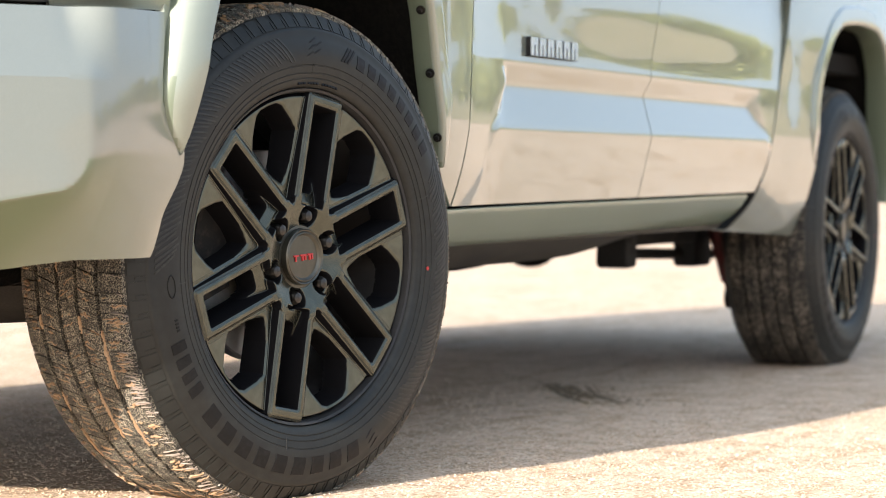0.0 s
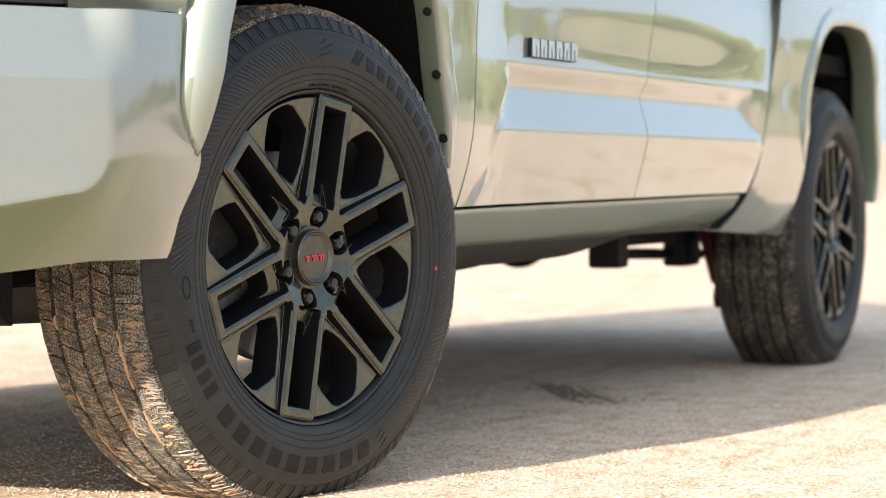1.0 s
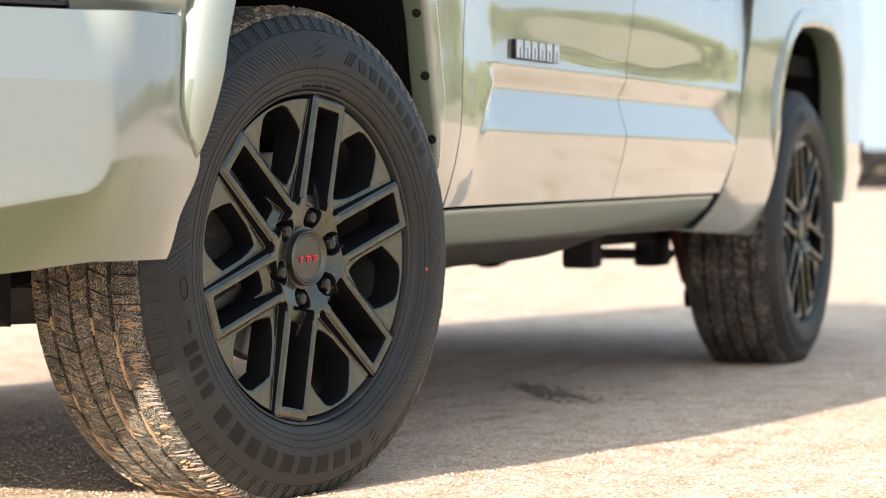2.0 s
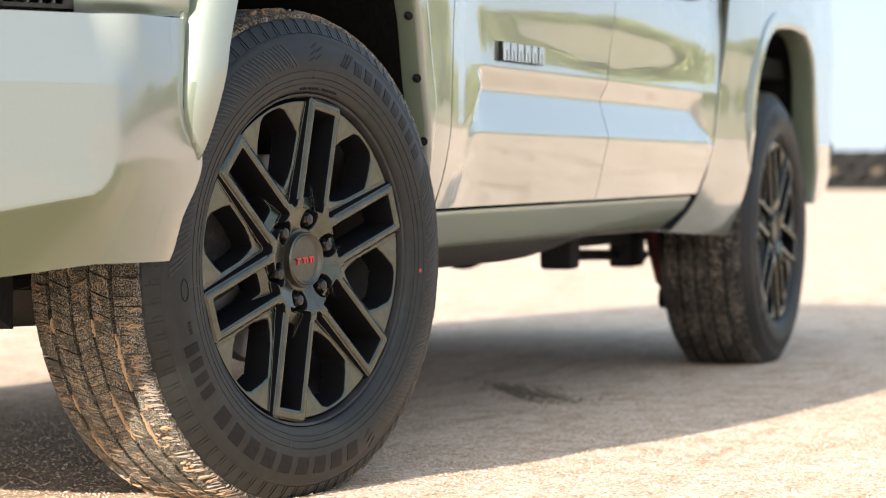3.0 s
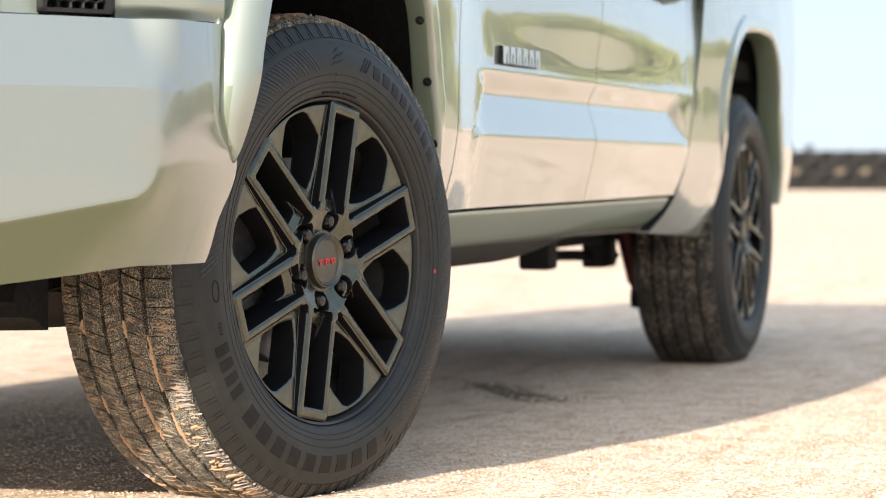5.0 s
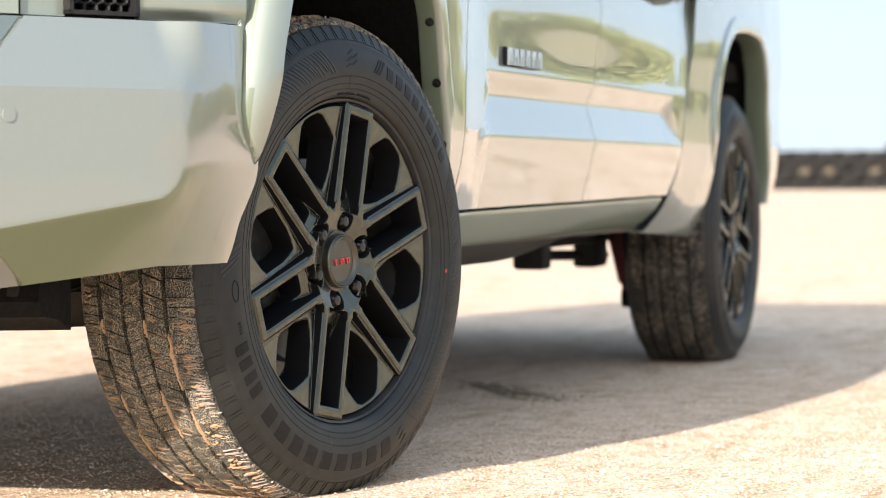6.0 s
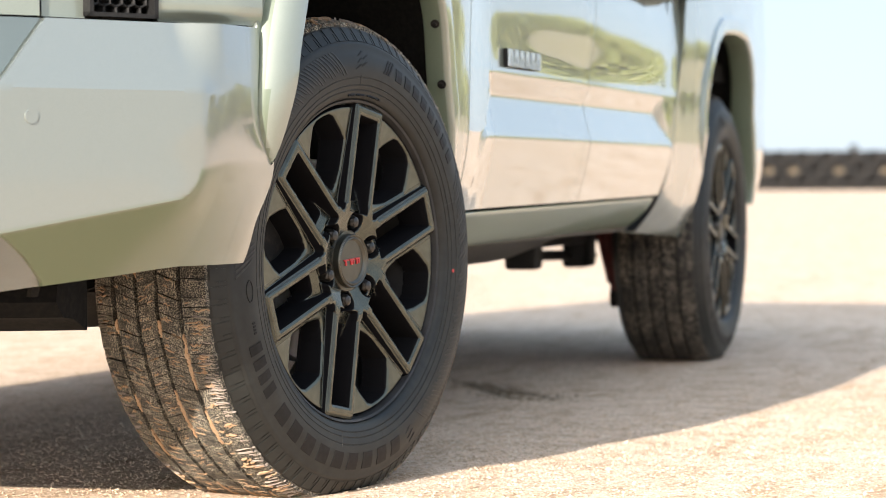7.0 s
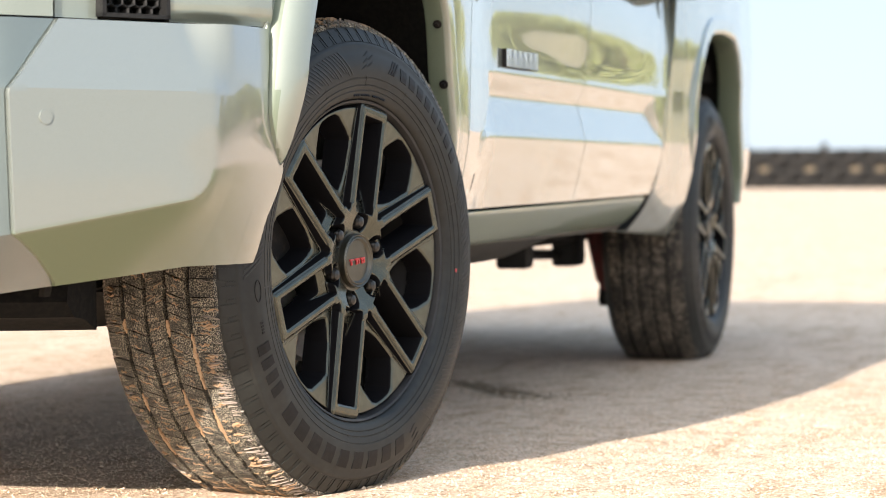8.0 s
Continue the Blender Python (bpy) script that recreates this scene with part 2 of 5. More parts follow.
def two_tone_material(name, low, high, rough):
    """Satin bronze on the outward faces, black on the walls, picked by the normal."""
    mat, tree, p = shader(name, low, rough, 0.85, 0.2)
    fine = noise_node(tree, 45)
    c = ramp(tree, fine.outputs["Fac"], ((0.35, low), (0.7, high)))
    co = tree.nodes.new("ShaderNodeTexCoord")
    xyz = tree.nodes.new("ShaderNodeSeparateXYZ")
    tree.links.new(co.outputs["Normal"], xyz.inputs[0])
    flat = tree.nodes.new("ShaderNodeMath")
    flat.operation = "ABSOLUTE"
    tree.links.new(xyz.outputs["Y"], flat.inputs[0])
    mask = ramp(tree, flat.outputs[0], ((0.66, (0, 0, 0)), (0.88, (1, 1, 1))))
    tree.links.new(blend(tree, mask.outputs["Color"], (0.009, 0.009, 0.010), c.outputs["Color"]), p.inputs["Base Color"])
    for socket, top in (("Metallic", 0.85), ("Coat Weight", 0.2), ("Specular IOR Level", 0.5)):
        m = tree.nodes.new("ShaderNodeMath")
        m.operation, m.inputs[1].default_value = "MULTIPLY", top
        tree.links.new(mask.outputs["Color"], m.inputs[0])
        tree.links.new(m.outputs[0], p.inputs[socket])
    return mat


def leaf_material():
    mat, tree, p = shader("leaf", (0.08, 0.10, 0.03), 0.7)
    g = tree.nodes.new("ShaderNodeNewGeometry")
    c = ramp(tree, g.outputs["Random Per Island"], ((0.0, (0.16, 0.18, 0.055)), (0.6, (0.28, 0.30, 0.11)), (1.0, (0.38, 0.36, 0.19))))
    tree.links.new(c.outputs["Color"], p.inputs["Base Color"])
    return mat


LEAF = leaf_material()
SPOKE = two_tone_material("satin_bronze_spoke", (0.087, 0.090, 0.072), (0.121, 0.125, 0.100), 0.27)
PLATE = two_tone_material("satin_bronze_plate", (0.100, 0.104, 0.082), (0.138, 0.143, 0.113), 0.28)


# ---- building helpers ----
def finish(me, mat, angle=32):
    me.materials.append(mat)
    me.shade_smooth()
    me.set_sharp_from_angle(angle=radians(angle))


def part(name, bm, mat, parent=None, label="", angle=32, at=None):
    """One mesh object out of a bmesh, under a thing or a part."""
    me = bpy.data.meshes.new(name)
    bmesh.ops.recalc_face_normals(bm, faces=bm.faces)
    bm.to_mesh(me)
    bm.free()
    finish(me, mat, angle)
    ob = new(name, me)
    ob.parent = parent
    if at is not None:
        ob.matrix_basis = at
    return tagged(ob, label)


def raw(name, verts, faces, mat, parent=None, label="", angle=32):
    me = bpy.data.meshes.new(name)
    me.from_pydata([tuple(map(float, v)) for v in verts], [], faces)
    finish(me, mat, angle)
    ob = new(name, me)
    ob.parent = parent
    return tagged(ob, label)


def grid_bm(points, close=False, bm=None):
    """A skin over rows of points."""
    bm = bm or bmesh.new()
    rows = [[bm.verts.new(p) for p in row] for row in points]
    for a, b in zip(rows, rows[1:]):
        n = len(a)
        for i in range(n if close else n - 1):
            j = (i + 1) % n
            try:
                bm.faces.new((a[i], a[j], b[j], b[i]))
            except ValueError:
                pass
    return bm


def hem(bm, shift):
    """Turns the open border of a panel inwards, so that its edge has depth."""
    border = [e for e in bm.edges if e.is_boundary]
    made = bmesh.ops.extrude_edge_only(bm, edges=border)["geom"]
    for v in made:
        if isinstance(v, bmesh.types.BMVert):
            v.co += Vector(shift)
    return bm


def box_bm(x0, y0, z0, x1, y1, z1, r=0.004, bm=None):
    bm = bm or bmesh.new()
    g = bmesh.ops.create_cube(bm, size=1)["verts"]
    for v in g:
        v.co = ((x0 + x1) / 2 + v.co.x * (x1 - x0), (y0 + y1) / 2 + v.co.y * (y1 - y0), (z0 + z1) / 2 + v.co.z * (z1 - z0))
    if r:
        edges = list({e for v in g for e in v.link_edges})
        bmesh.ops.bevel(bm, geom=edges, offset=r, segments=2, affect="EDGES", profile=0.5)
    return bm


def rod_bm(a, b, r, seg=12, r2=None, bm=None):
    bm = bm or bmesh.new()
    a, b = Vector(a), Vector(b)
    m = Matrix.Translation((a + b) / 2) @ (b - a).to_track_quat("Z", "Y").to_matrix().to_4x4()
    bmesh.ops.create_cone(bm, cap_ends=True, segments=seg, radius1=r, radius2=r if r2 is None else r2, depth=(b - a).length, matrix=m)
    return bm


def lathe(profile, seg=96, bm=None):
    """(radius, outwards) pairs turned round the wheel's axle, which is local -Y outwards."""
    rows = [[(r * math.cos(2 * math.pi * i / seg), -n, r * math.sin(2 * math.pi * i / seg)) for i in range(seg)] for r, n in profile]
    return grid_bm(rows, True, bm)


def curve(knots, sigma=0.0):
    """A smooth function through (x, value) knots."""
    xs, ys = zip(*knots)
    if not sigma:
        return lambda x: float(np.interp(x, xs, ys))
    t = np.linspace(xs[0] - 4 * sigma, xs[-1] + 4 * sigma, 5000)
    y = np.interp(t, xs, ys)
    half = min(2000, int(4 * sigma / (t[1] - t[0])) + 1)
    k = np.exp(-0.5 * (np.arange(-half, half + 1) * (t[1] - t[0]) / sigma) ** 2)
    ysm = np.convolve(np.pad(y, half, mode="edge"), k / k.sum(), mode="valid")
    return lambda x: float(np.interp(x, t, ysm))


def step(a, b, x):
    t = min(1.0, max(0.0, (x - a) / (b - a)))
    return t * t * (3 - 2 * t)


# ---- the ground ----
def ground_z(x, y):
    """The yard falls a little behind the front wheels and rises again far off."""
    def ease(a, b, v):
        t = np.clip((v - a) / (b - a), 0.0, 1.0)
        return t * t * (3 - 2 * t)
    return (-0.024 * ease(0.3, 3.3, x) - 0.036 * ease(4.0, 8.5, x)) * (1 - ease(14.0, 40.0, x)) * (1 - ease(6.0, 16.0, np.abs(y - 0.5)))


def build_ground():
    bm = bmesh.new()
    rings = [0.25 * i for i in range(1, 41)] + [11, 12, 13.5, 15, 17, 19, 22, 25, 28, 32, 36, 42, 60, 90, 300, 1000, 3000]
    rows = []
    for r in rings:
        rows.append([])
        for a in range(64):
            x, y = 2 + r * math.cos(a * math.pi / 32), r * math.sin(a * math.pi / 32)
            rows[-1].append((x, y, float(ground_z(x, y))))
    grid_bm(rows, True, bm)
    bm.faces.new([v for v in bm.verts if abs((v.co.xy - Vector((2, 0))).length - 0.25) < 1e-3])
    for f in bm.faces:
        if f.normal.z < 0:
            f.normal_flip()
    tagged(part("ground", bm, GROUND), "pale tan crushed gravel yard, packed and sunlit", "ground", kind="structure")


def build_pebbles():
    rng = np.random.default_rng(4)
    n = 110000
    x = rng.uniform(-1.0, 3.4, n)
    y = rng.uniform(-0.9, 1.5, n)
    keep = rng.uniform(0, 1, n) < np.clip(1.15 - 0.33 * (x + 0.3), 0.12, 1)
    x, y = x[keep], y[keep]
    n = len(x)
    base = np.array(((1, 0, 0), (0, 1, 0), (-1, 0, 0), (0, -1, 0), (0, 0, 1), (0, 0, -0.6)), float)
    size = rng.gamma(2.8, 0.00060, n).clip(0.0008, 0.0052)
    turn = rng.uniform(0, 6.28, n)
    c, s = np.cos(turn), np.sin(turn)
    v = base[None] * (size[:, None, None] * rng.uniform(0.6, 1.3, (n, 6, 1))) * np.array((1.2, 0.9, 0.6))
    vx = v[..., 0] * c[:, None] - v[..., 1] * s[:, None] + x[:, None]
    vy = v[..., 0] * s[:, None] + v[..., 1] * c[:, None] + y[:, None]
    vz = v[..., 2] + size[:, None] * 0.25 + ground_z(x, y)[:, None]
    verts = np.stack((vx, vy, vz), -1).reshape(-1, 3)
    tri = np.array(((0, 1, 4), (1, 2, 4), (2, 3, 4), (3, 0, 4), (1, 0, 5), (2, 1, 5), (3, 2, 5), (0, 3, 5)))
    faces = (tri[None] + 6 * np.arange(n)[:, None, None]).reshape(-1, 3)
    ob = raw("pebbles", verts.tolist(), faces.tolist(), PEBBLE, angle=20)
    tagged(ob, "loose pale shell and gravel chips on the ground", "gravel", kind="stuff")


def build_scuff():
    """Thin curved drag lines that a turning tyre left in the gravel."""
    rng = random.Random(5)
    bm = bmesh.new()
    lines = (((2.475, 0.527), (2.157, 0.350), (2.003, 0.239)), ((2.580, 0.545), (2.257, 0.373), (2.133, 0.272)), ((2.538, 0.488), (2.250, 0.329), (2.111, 0.210)), ((2.516, 0.432), (2.190, 0.272), (2.025, 0.153)), ((2.60, 0.600), (2.34, 0.430), (2.21, 0.318)))
    for k, (a, m, b) in enumerate(lines):
        wide = (0.014, 0.019, 0.016, 0.012, 0.013)[k]
        rows = []
        for i in range(33):
            t = i / 32
            x, y = [a[q] * (1 - t) * (1 - 2 * t) + 4 * m[q] * t * (1 - t) + b[q] * t * (2 * t - 1) for q in (0, 1)]
            w = wide * math.sin(math.pi * (0.03 + 0.94 * t)) ** 0.6 * rng.uniform(0.25, 1.25)
            y += rng.uniform(-0.003, 0.003)
            g = float(ground_z(x, y)) + 0.0006
            rows.append([(x + w * q * 0.5, y - w * q, h + g) for q, h in ((-1, 0.0), (-0.4, 0.0022), (0.3, 0.0018), (1, 0.0))])
        grid_bm(rows, False, bm)
    # crumbs of turned-up soil round the lines
    verts, faces = [tuple(v.co) for v in bm.verts], []
    bm.verts.index_update()
    faces = [tuple(v.index for v in f.verts) for f in bm.faces]
    bm.free()
    for _ in range(380):
        a, m, b = lines[rng.randrange(len(lines))]
        t = rng.uniform(-0.15, 1.45)
        x, y = [a[q] * (1 - t) * (1 - 2 * t) + 4 * m[q] * t * (1 - t) + b[q] * t * (2 * t - 1) for q in (0, 1)]
        x, y, r = x + rng.gauss(0, 0.05), y + rng.gauss(0, 0.035), rng.uniform(0.0012, 0.0046)
        o, g = len(verts), float(ground_z(x, y))
        verts += [(x + r, y, g + 0.3 * r), (x, y + r * rng.uniform(0.6, 1.1), g + 0.3 * r), (x - r, y, g + 0.3 * r), (x, y - r, g + 0.3 * r), (x, y, g + r), (x, y, g - 0.3 * r)]
        faces += [tuple(o + i for i in f) for f in ((0, 1, 4), (1, 2, 4), (2, 3, 4), (3, 0, 4), (1, 0, 5), (2, 1, 5), (3, 2, 5), (0, 3, 5))]
    tagged(raw("tyre_scuff", verts, faces, DAMP), "thin dark curved tyre scuff lines of damp soil on gravel", "tyre mark", kind="stuff")


# ---- the truck ----
truck = tagged(new("pickup_truck"), "glossy grey-green pickup truck with dark alloy wheels and muddy tyres", "pickup truck")
truck.location = (1.85, 0.98, 0.0)
TRUCK_AT = truck.location.copy()
MID = 0.98                                            # the truck's long axis in y


def tpart(name, bm, mat, label="", angle=32, parent=None):
    """A part of the truck, given in world metres."""
    bm.transform(Matrix.Translation(-TRUCK_AT))
    return part(name, bm, mat, parent or truck, label, angle)


plain_z = curve(((0.36, 0.100), (0.42, 0.072), (0.485, 0.0475), (0.56, 0.029), (0.64, 0.0195), (0.72, 0.0188), (0.80, 0.0182), (0.86, 0.0150), (0.90, 0.0118), (0.95, 0.0106), (1.0, 0.0128), (1.1, 0.016), (1.2, 0.018), (1.35, 0.045), (1.5, 0.070)), 0.014)
sculpt_z = curve(((0.42, 0.060), (0.49, 0.046), (0.500, 0.0440), (0.628, 0.0160), (0.636, 0.0152), (0.644, 0.0163), (0.714, 0.0360), (0.724, 0.0376), (0.732, 0.0360), (0.764, 0.0200), (0.771, 0.0182), (0.785, 0.0188), (0.80, 0.0187), (0.83, 0.0174), (0.86, 0.0149), (0.90, 0.0115), (0.93, 0.0104), (0.96, 0.0108), (1.0, 0.0128), (1.05, 0.0170), (1.1, 0.022), (1.3, 0.046)), 0.0035)
plan_x = curve(((-0.6, 0.0), (-0.5, -0.004), (-0.3, -0.012), (0.45, -0.026), (0.57, -0.026), (0.67, -0.022), (0.78, -0.010), (0.90, -0.001), (1.1, 0.0), (1.8, -0.004), (2.6, 0.0), (2.85, -0.001), (2.98, -0.007), (3.1, -0.015), (3.3, -0.022), (3.7, -0.026), (4.1, -0.016), (4.35, 0.004), (4.6, 0.024), (4.95, 0.085)), 0.035)
front_end = curve(((0.45, 0.74), (0.60, 0.800), (0.63, 0.812), (0.70, 0.890), (0.735, 0.918), (0.775, 0.868), (0.9, 0.86)), 0.008)
rear_end = curve(((0.45, 2.90), (0.60, 2.84), (0.645, 2.81), (0.70, 2.705), (0.735, 2.665), (0.77, 2.715), (0.9, 2.73)), 0.016)


def side_y(x, z):
    m = step(-0.018, 0.018, x - front_end(z)) * step(-0.04, 0.04, rear_end(z) - x)
    p = plain_z(z)
    crown = 0.05 * min(1.5, ((x - 1.75) / 0.9) ** 2) * max(0.0, z - 0.775) * step(0.5, 0.9, x) * step(3.2, 2.9, x)
    return p + m * (sculpt_z(z) - p) + plan_x(x) + crown


gap_front = curve(((0.40, 0.60), (0.483, 0.632), (0.62, 0.660), (0.83, 0.672), (1.2, 0.68)), 0.02)
gap_mid = curve(((0.40, 1.785), (0.50, 1.79), (0.80, 1.80), (0.95, 1.835), (1.2, 1.88)), 0.02)
gap_rear = curve(((0.36, 2.555), (0.41, 2.650), (0.45, 2.735), (0.50, 2.785), (0.56, 2.813), (0.62, 2.835), (0.79, 2.893), (1.02, 2.965), (1.2, 3.0)), 0.012)
DOOR_Z = [0.487, 0.4885, 0.492] + [0.50 + 0.010 * i for i in range(12)] + [0.62 + 0.003 * i for i in range(12)] + [0.656 + 0.009 * i for i in range(6)] + [0.710 + 0.003 * i for i in range(30)] + [0.80 + 0.02 * i for i in range(14)]


def mirror(bm):
    """The same panel on the truck's other side."""
    for v in bm.verts:
        v.co.y = 2 * MID - v.co.y
    return bm


def side_panel(xl, xr, zs, nx):
    rows = []
    for z in zs:
        a, b = xl(z), xr(z)
        row = []
        for i in range(nx + 1):
            x = a + (b - a) * i / nx
            row.append((x, side_y(x, z), z + min(1.0, max(0.0, (0.56 - z) / 0.073)) * (0.0075 * (x - 0.65) - 0.004)))
        rows.append(row)
    return rows


def build_doors():
    G = 0.0023
    for name, xl, xr, n in (("front_door", lambda z: gap_front(z) + G, lambda z: gap_mid(z) - G, 90), ("rear_door", lambda z: gap_mid(z) + G, lambda z: gap_rear(z) - 0.003, 90)):
        zs = [z for z in DOOR_Z if z <= 1.07]
        for side in (0, 1):
            use = zs if not side else [0.487, 0.56, 0.64, 0.72, 0.77, 0.85, 0.95, 1.06]
            bm = hem(grid_bm(side_panel(xl, xr, use, n if not side else 8)), (0, 0.018, 0))
            if side:
                mirror(bm)
            tpart(name, bm, PAINT, "painted door skin with a deep lower crease", 38)


def build_rocker():
    for side in (0, 1):
        rows = []
        for i in range(61):
            x = 0.50 + (2.70 - 0.50) * i / 60
            s = 0.0075 * (x - 0.65) - 0.0015
            y0 = plan_x(x)
            rows.append([(min(x, gap_rear(z) - 0.006), y0 + y, z + s) for y, z in ((0.066, 0.480), (0.052, 0.4805), (0.046, 0.478), (0.0455, 0.474), (0.050, 0.466), (0.063, 0.446), (0.079, 0.425), (0.090, 0.411), (0.099, 0.404), (0.108, 0.401), (0.15, 0.400))])
        bm = grid_bm(rows)
        if side:
            mirror(bm)
        tpart("rocker_panel", bm, SILL_PAINT, "painted sill under the doors", 50)


def arch_path(cx, n=88):
    """The lip of a wheel opening, from its front foot over the top to its rear foot: (x, z) with the outward normal."""
    knots = ((-0.458, 0.560), (-0.452, 0.66), (-0.436, 0.75), (-0.40, 0.85), (-0.335, 0.935), (-0.22, 0.985), (0, 0.998), (0.22, 0.99), (0.345, 0.945), (0.415, 0.87), (0.452, 0.78), (0.485, 0.68), (0.508, 0.60), (0.520, 0.545))
    if cx > 1:                                         # the rear opening is steeper in front and reaches further down behind the wheel
        knots = ((-0.438, 0.560), (-0.456, 0.66), (-0.452, 0.75), (-0.418, 0.85)) + knots[4:] + ((0.519, 0.50), (0.508, 0.445))
    d = [0.0]
    for a, b in zip(knots, knots[1:]):
        d.append(d[-1] + math.hypot(b[0] - a[0], b[1] - a[1]))
    fx, fz = curve(list(zip(d, [k[0] for k in knots])), 0.03), curve(list(zip(d, [k[1] for k in knots])), 0.03)
    pts = [(fx(d[-1] * i / n), fz(d[-1] * i / n)) for i in range(n + 1)]
    out = []
    for i, (x, z) in enumerate(pts):
        a, b = pts[max(0, i - 1)], pts[min(n, i + 1)]
        tx, tz = b[0] - a[0], b[1] - a[1]
        L = math.hypot(tx, tz)
        out.append((cx + x, z, -tz / L, tx / L))
    return out


def flare_width(i, n):
    """Width of the moulding, which tapers to a point at both feet."""
    return 0.003 + 0.052 * math.sin(math.pi / 2 * min(1.0, i / 6)) * min(1.0, (n - i) / 8)


def build_flare(cx, lip_y, side):
    """A painted arch moulding: outer face, rolled lip and the flange that turns in behind it."""
    rows = []
    depth = 0.040 if cx < 1 else 0.070
    path = arch_path(cx)
    for i, (x, z, nx, nz) in enumerate(path):
        wide = flare_width(i, len(path) - 1)
        body = side_y(x + nx * wide, z + nz * wide)
        y1 = lip_y + (0.042 * (1 - min(1.0, i / 9)) ** 1.5 if cx < 1 else 0.020 * (1 - min(1.0, i / 6))) + 0.010 * (1 - min(1.0, (len(path) - 1 - i) / 6)) - 0.008 * step(0.72, 0.90, z) + 0.020 * step(3.85, 4.25, x)
        if cx < 1:
            y1 -= 0.018 * step(30, 12, i)
        k = step(44, 16, i) if cx < 1 else 0.0             # the front foot rolls out softly, the rest steps out crisply
        rise = y1 - body
        prof = [(wide, body + 0.006), (wide, body - 0.001)]
        for (wa, ya), (wb, yb) in zip(((0.97, 0.45), (0.93, 0.80), (0.89, 0.94), (0.84, 0.985), (0.76, 1.0), (0.45, 1.0), (0.25, 1.0)), ((0.985, 0.12), (0.95, 0.30), (0.88, 0.50), (0.76, 0.68), (0.58, 0.82), (0.36, 0.93), (0.16, 0.985))):
            prof.append((wide * (wa + (wb - wa) * k), body + rise * (ya + (yb - ya) * k)))
        prof += [(0.010 - 0.006 * k, y1), (0.003, y1 + 0.001), (0.0, y1 + 0.004), (-0.001, y1 + 0.012), (-0.008, y1 + depth), (-0.006, y1 + depth + 0.005)]
        rows.append([(x + nx * w, y, z + nz * w) for w, y in prof])
    bm = grid_bm(rows)
    if side:
        mirror(bm)
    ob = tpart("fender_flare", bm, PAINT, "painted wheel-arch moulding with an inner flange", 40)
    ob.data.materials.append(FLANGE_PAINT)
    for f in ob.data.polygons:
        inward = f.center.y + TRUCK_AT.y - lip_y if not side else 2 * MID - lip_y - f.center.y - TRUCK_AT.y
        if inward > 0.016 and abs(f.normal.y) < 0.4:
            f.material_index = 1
    return ob


def build_arch_panel(name, cx, outer, side, label, foot=()):
    """A body panel round a wheel opening; outer: its outer border as (x, z), front foot to rear foot."""
    def skin(x, z):
        if cx < 1:
            return side_y(x, z)
        fold = 0.512 - 0.34 * (x - 2.80)                   # the foot folds under along a slanting line
        return plain_z(z) + plan_x(x) + 0.45 * max(0.0, fold - z) * step(0.0, 0.02, fold - z)
    path = arch_path(cx)
    n = len(path) - 1
    d = [0.0]
    rows = [[(a[0] + (b[0] - a[0]) * k / 14, skin(a[0] + (b[0] - a[0]) * k / 14, a[1] + (b[1] - a[1]) * k / 14), a[1] + (b[1] - a[1]) * k / 14) for k in range(15)] for a, b in foot]
    for a, b in zip(outer, outer[1:]):
        d.append(d[-1] + math.hypot(b[0] - a[0], b[1] - a[1]))
    for i, (x, z, nx, nz) in enumerate(path):
        w = flare_width(i, n) - 0.002
        ax, az = x + nx * w, z + nz * w
        u = d[-1] * i / n
        bx, bz = np.interp(u, d, [p[0] for p in outer]), np.interp(u, d, [p[1] for p in outer])
        rows.append([(float(ax + (bx - ax) * k / 14), skin(float(ax + (bx - ax) * k / 14), float(az + (bz - az) * k / 14)), float(az + (bz - az) * k / 14)) for k in range(15)])
    bm = hem(grid_bm(rows), (0, 0.016, 0))
    if side:
        mirror(bm)
    return tpart(name, bm, PAINT, label, 40)


def build_liner(cx, lip_y, side):
    path = arch_path(cx)
    rows = []
    for i, (x, z, nx, nz) in enumerate(path):
        y = lip_y + (0.038 + 0.034 * max(0.0, 1 - i / 12) if cx < 1 else 0.068)
        rows.append([(x + nx * w, v, z + nz * w) for v, w in ((y, -0.006 + 0.03 * max(0.0, 1 - i / 12)), (lip_y + 0.10, 0.02), (0.30, 0.035), (0.62, 0.035))])
    if cx > 1:
        rows = [[(p[0], p[1], 0.435) for p in rows[0]]] + rows
    else:
        rows = [[(p[0] - 0.05, p[1] + 0.03, 0.47) for p in rows[0]]] + rows
    rows = rows + [[(p[0], p[1], 0.42) for p in rows[-1]]]
    bm = grid_bm(rows)
    bm.faces.new([bm.verts.new(r[-1]) for r in rows])
    if side:
        mirror(bm)
    tpart("wheel_liner", bm, LINER, "black felt wheel-house liner")


def bolt_bm(at, way, r=0.0088):
    bm = bmesh.new()
    way = Vector(way).normalized()
    a = Vector(at)
    rod_bm(a, a + way * 0.003, r, 20, r * 0.95, bm)
    rod_bm(a + way * 0.003, a + way * 0.009, r * 0.6, 6, r * 0.55, bm)
    return bm


# ---- front bumper and the panel above it ----
def plan_curve(pts, sigma=0.02):
    d = [0.0]
    for a, b in zip(pts, pts[1:]):
        d.append(d[-1] + math.hypot(b[0] - a[0], b[1] - a[1]))
    fx, fy = curve(list(zip(d, [p[0] for p in pts])), sigma), curve(list(zip(d, [p[1] for p in pts])), sigma)
    return fx, fy, d[-1]


FLANK = [(-0.480 - 0.188 * i / 14, 0.0065 + 0.0271 * (i / 14) ** 1.6) for i in range(15)]
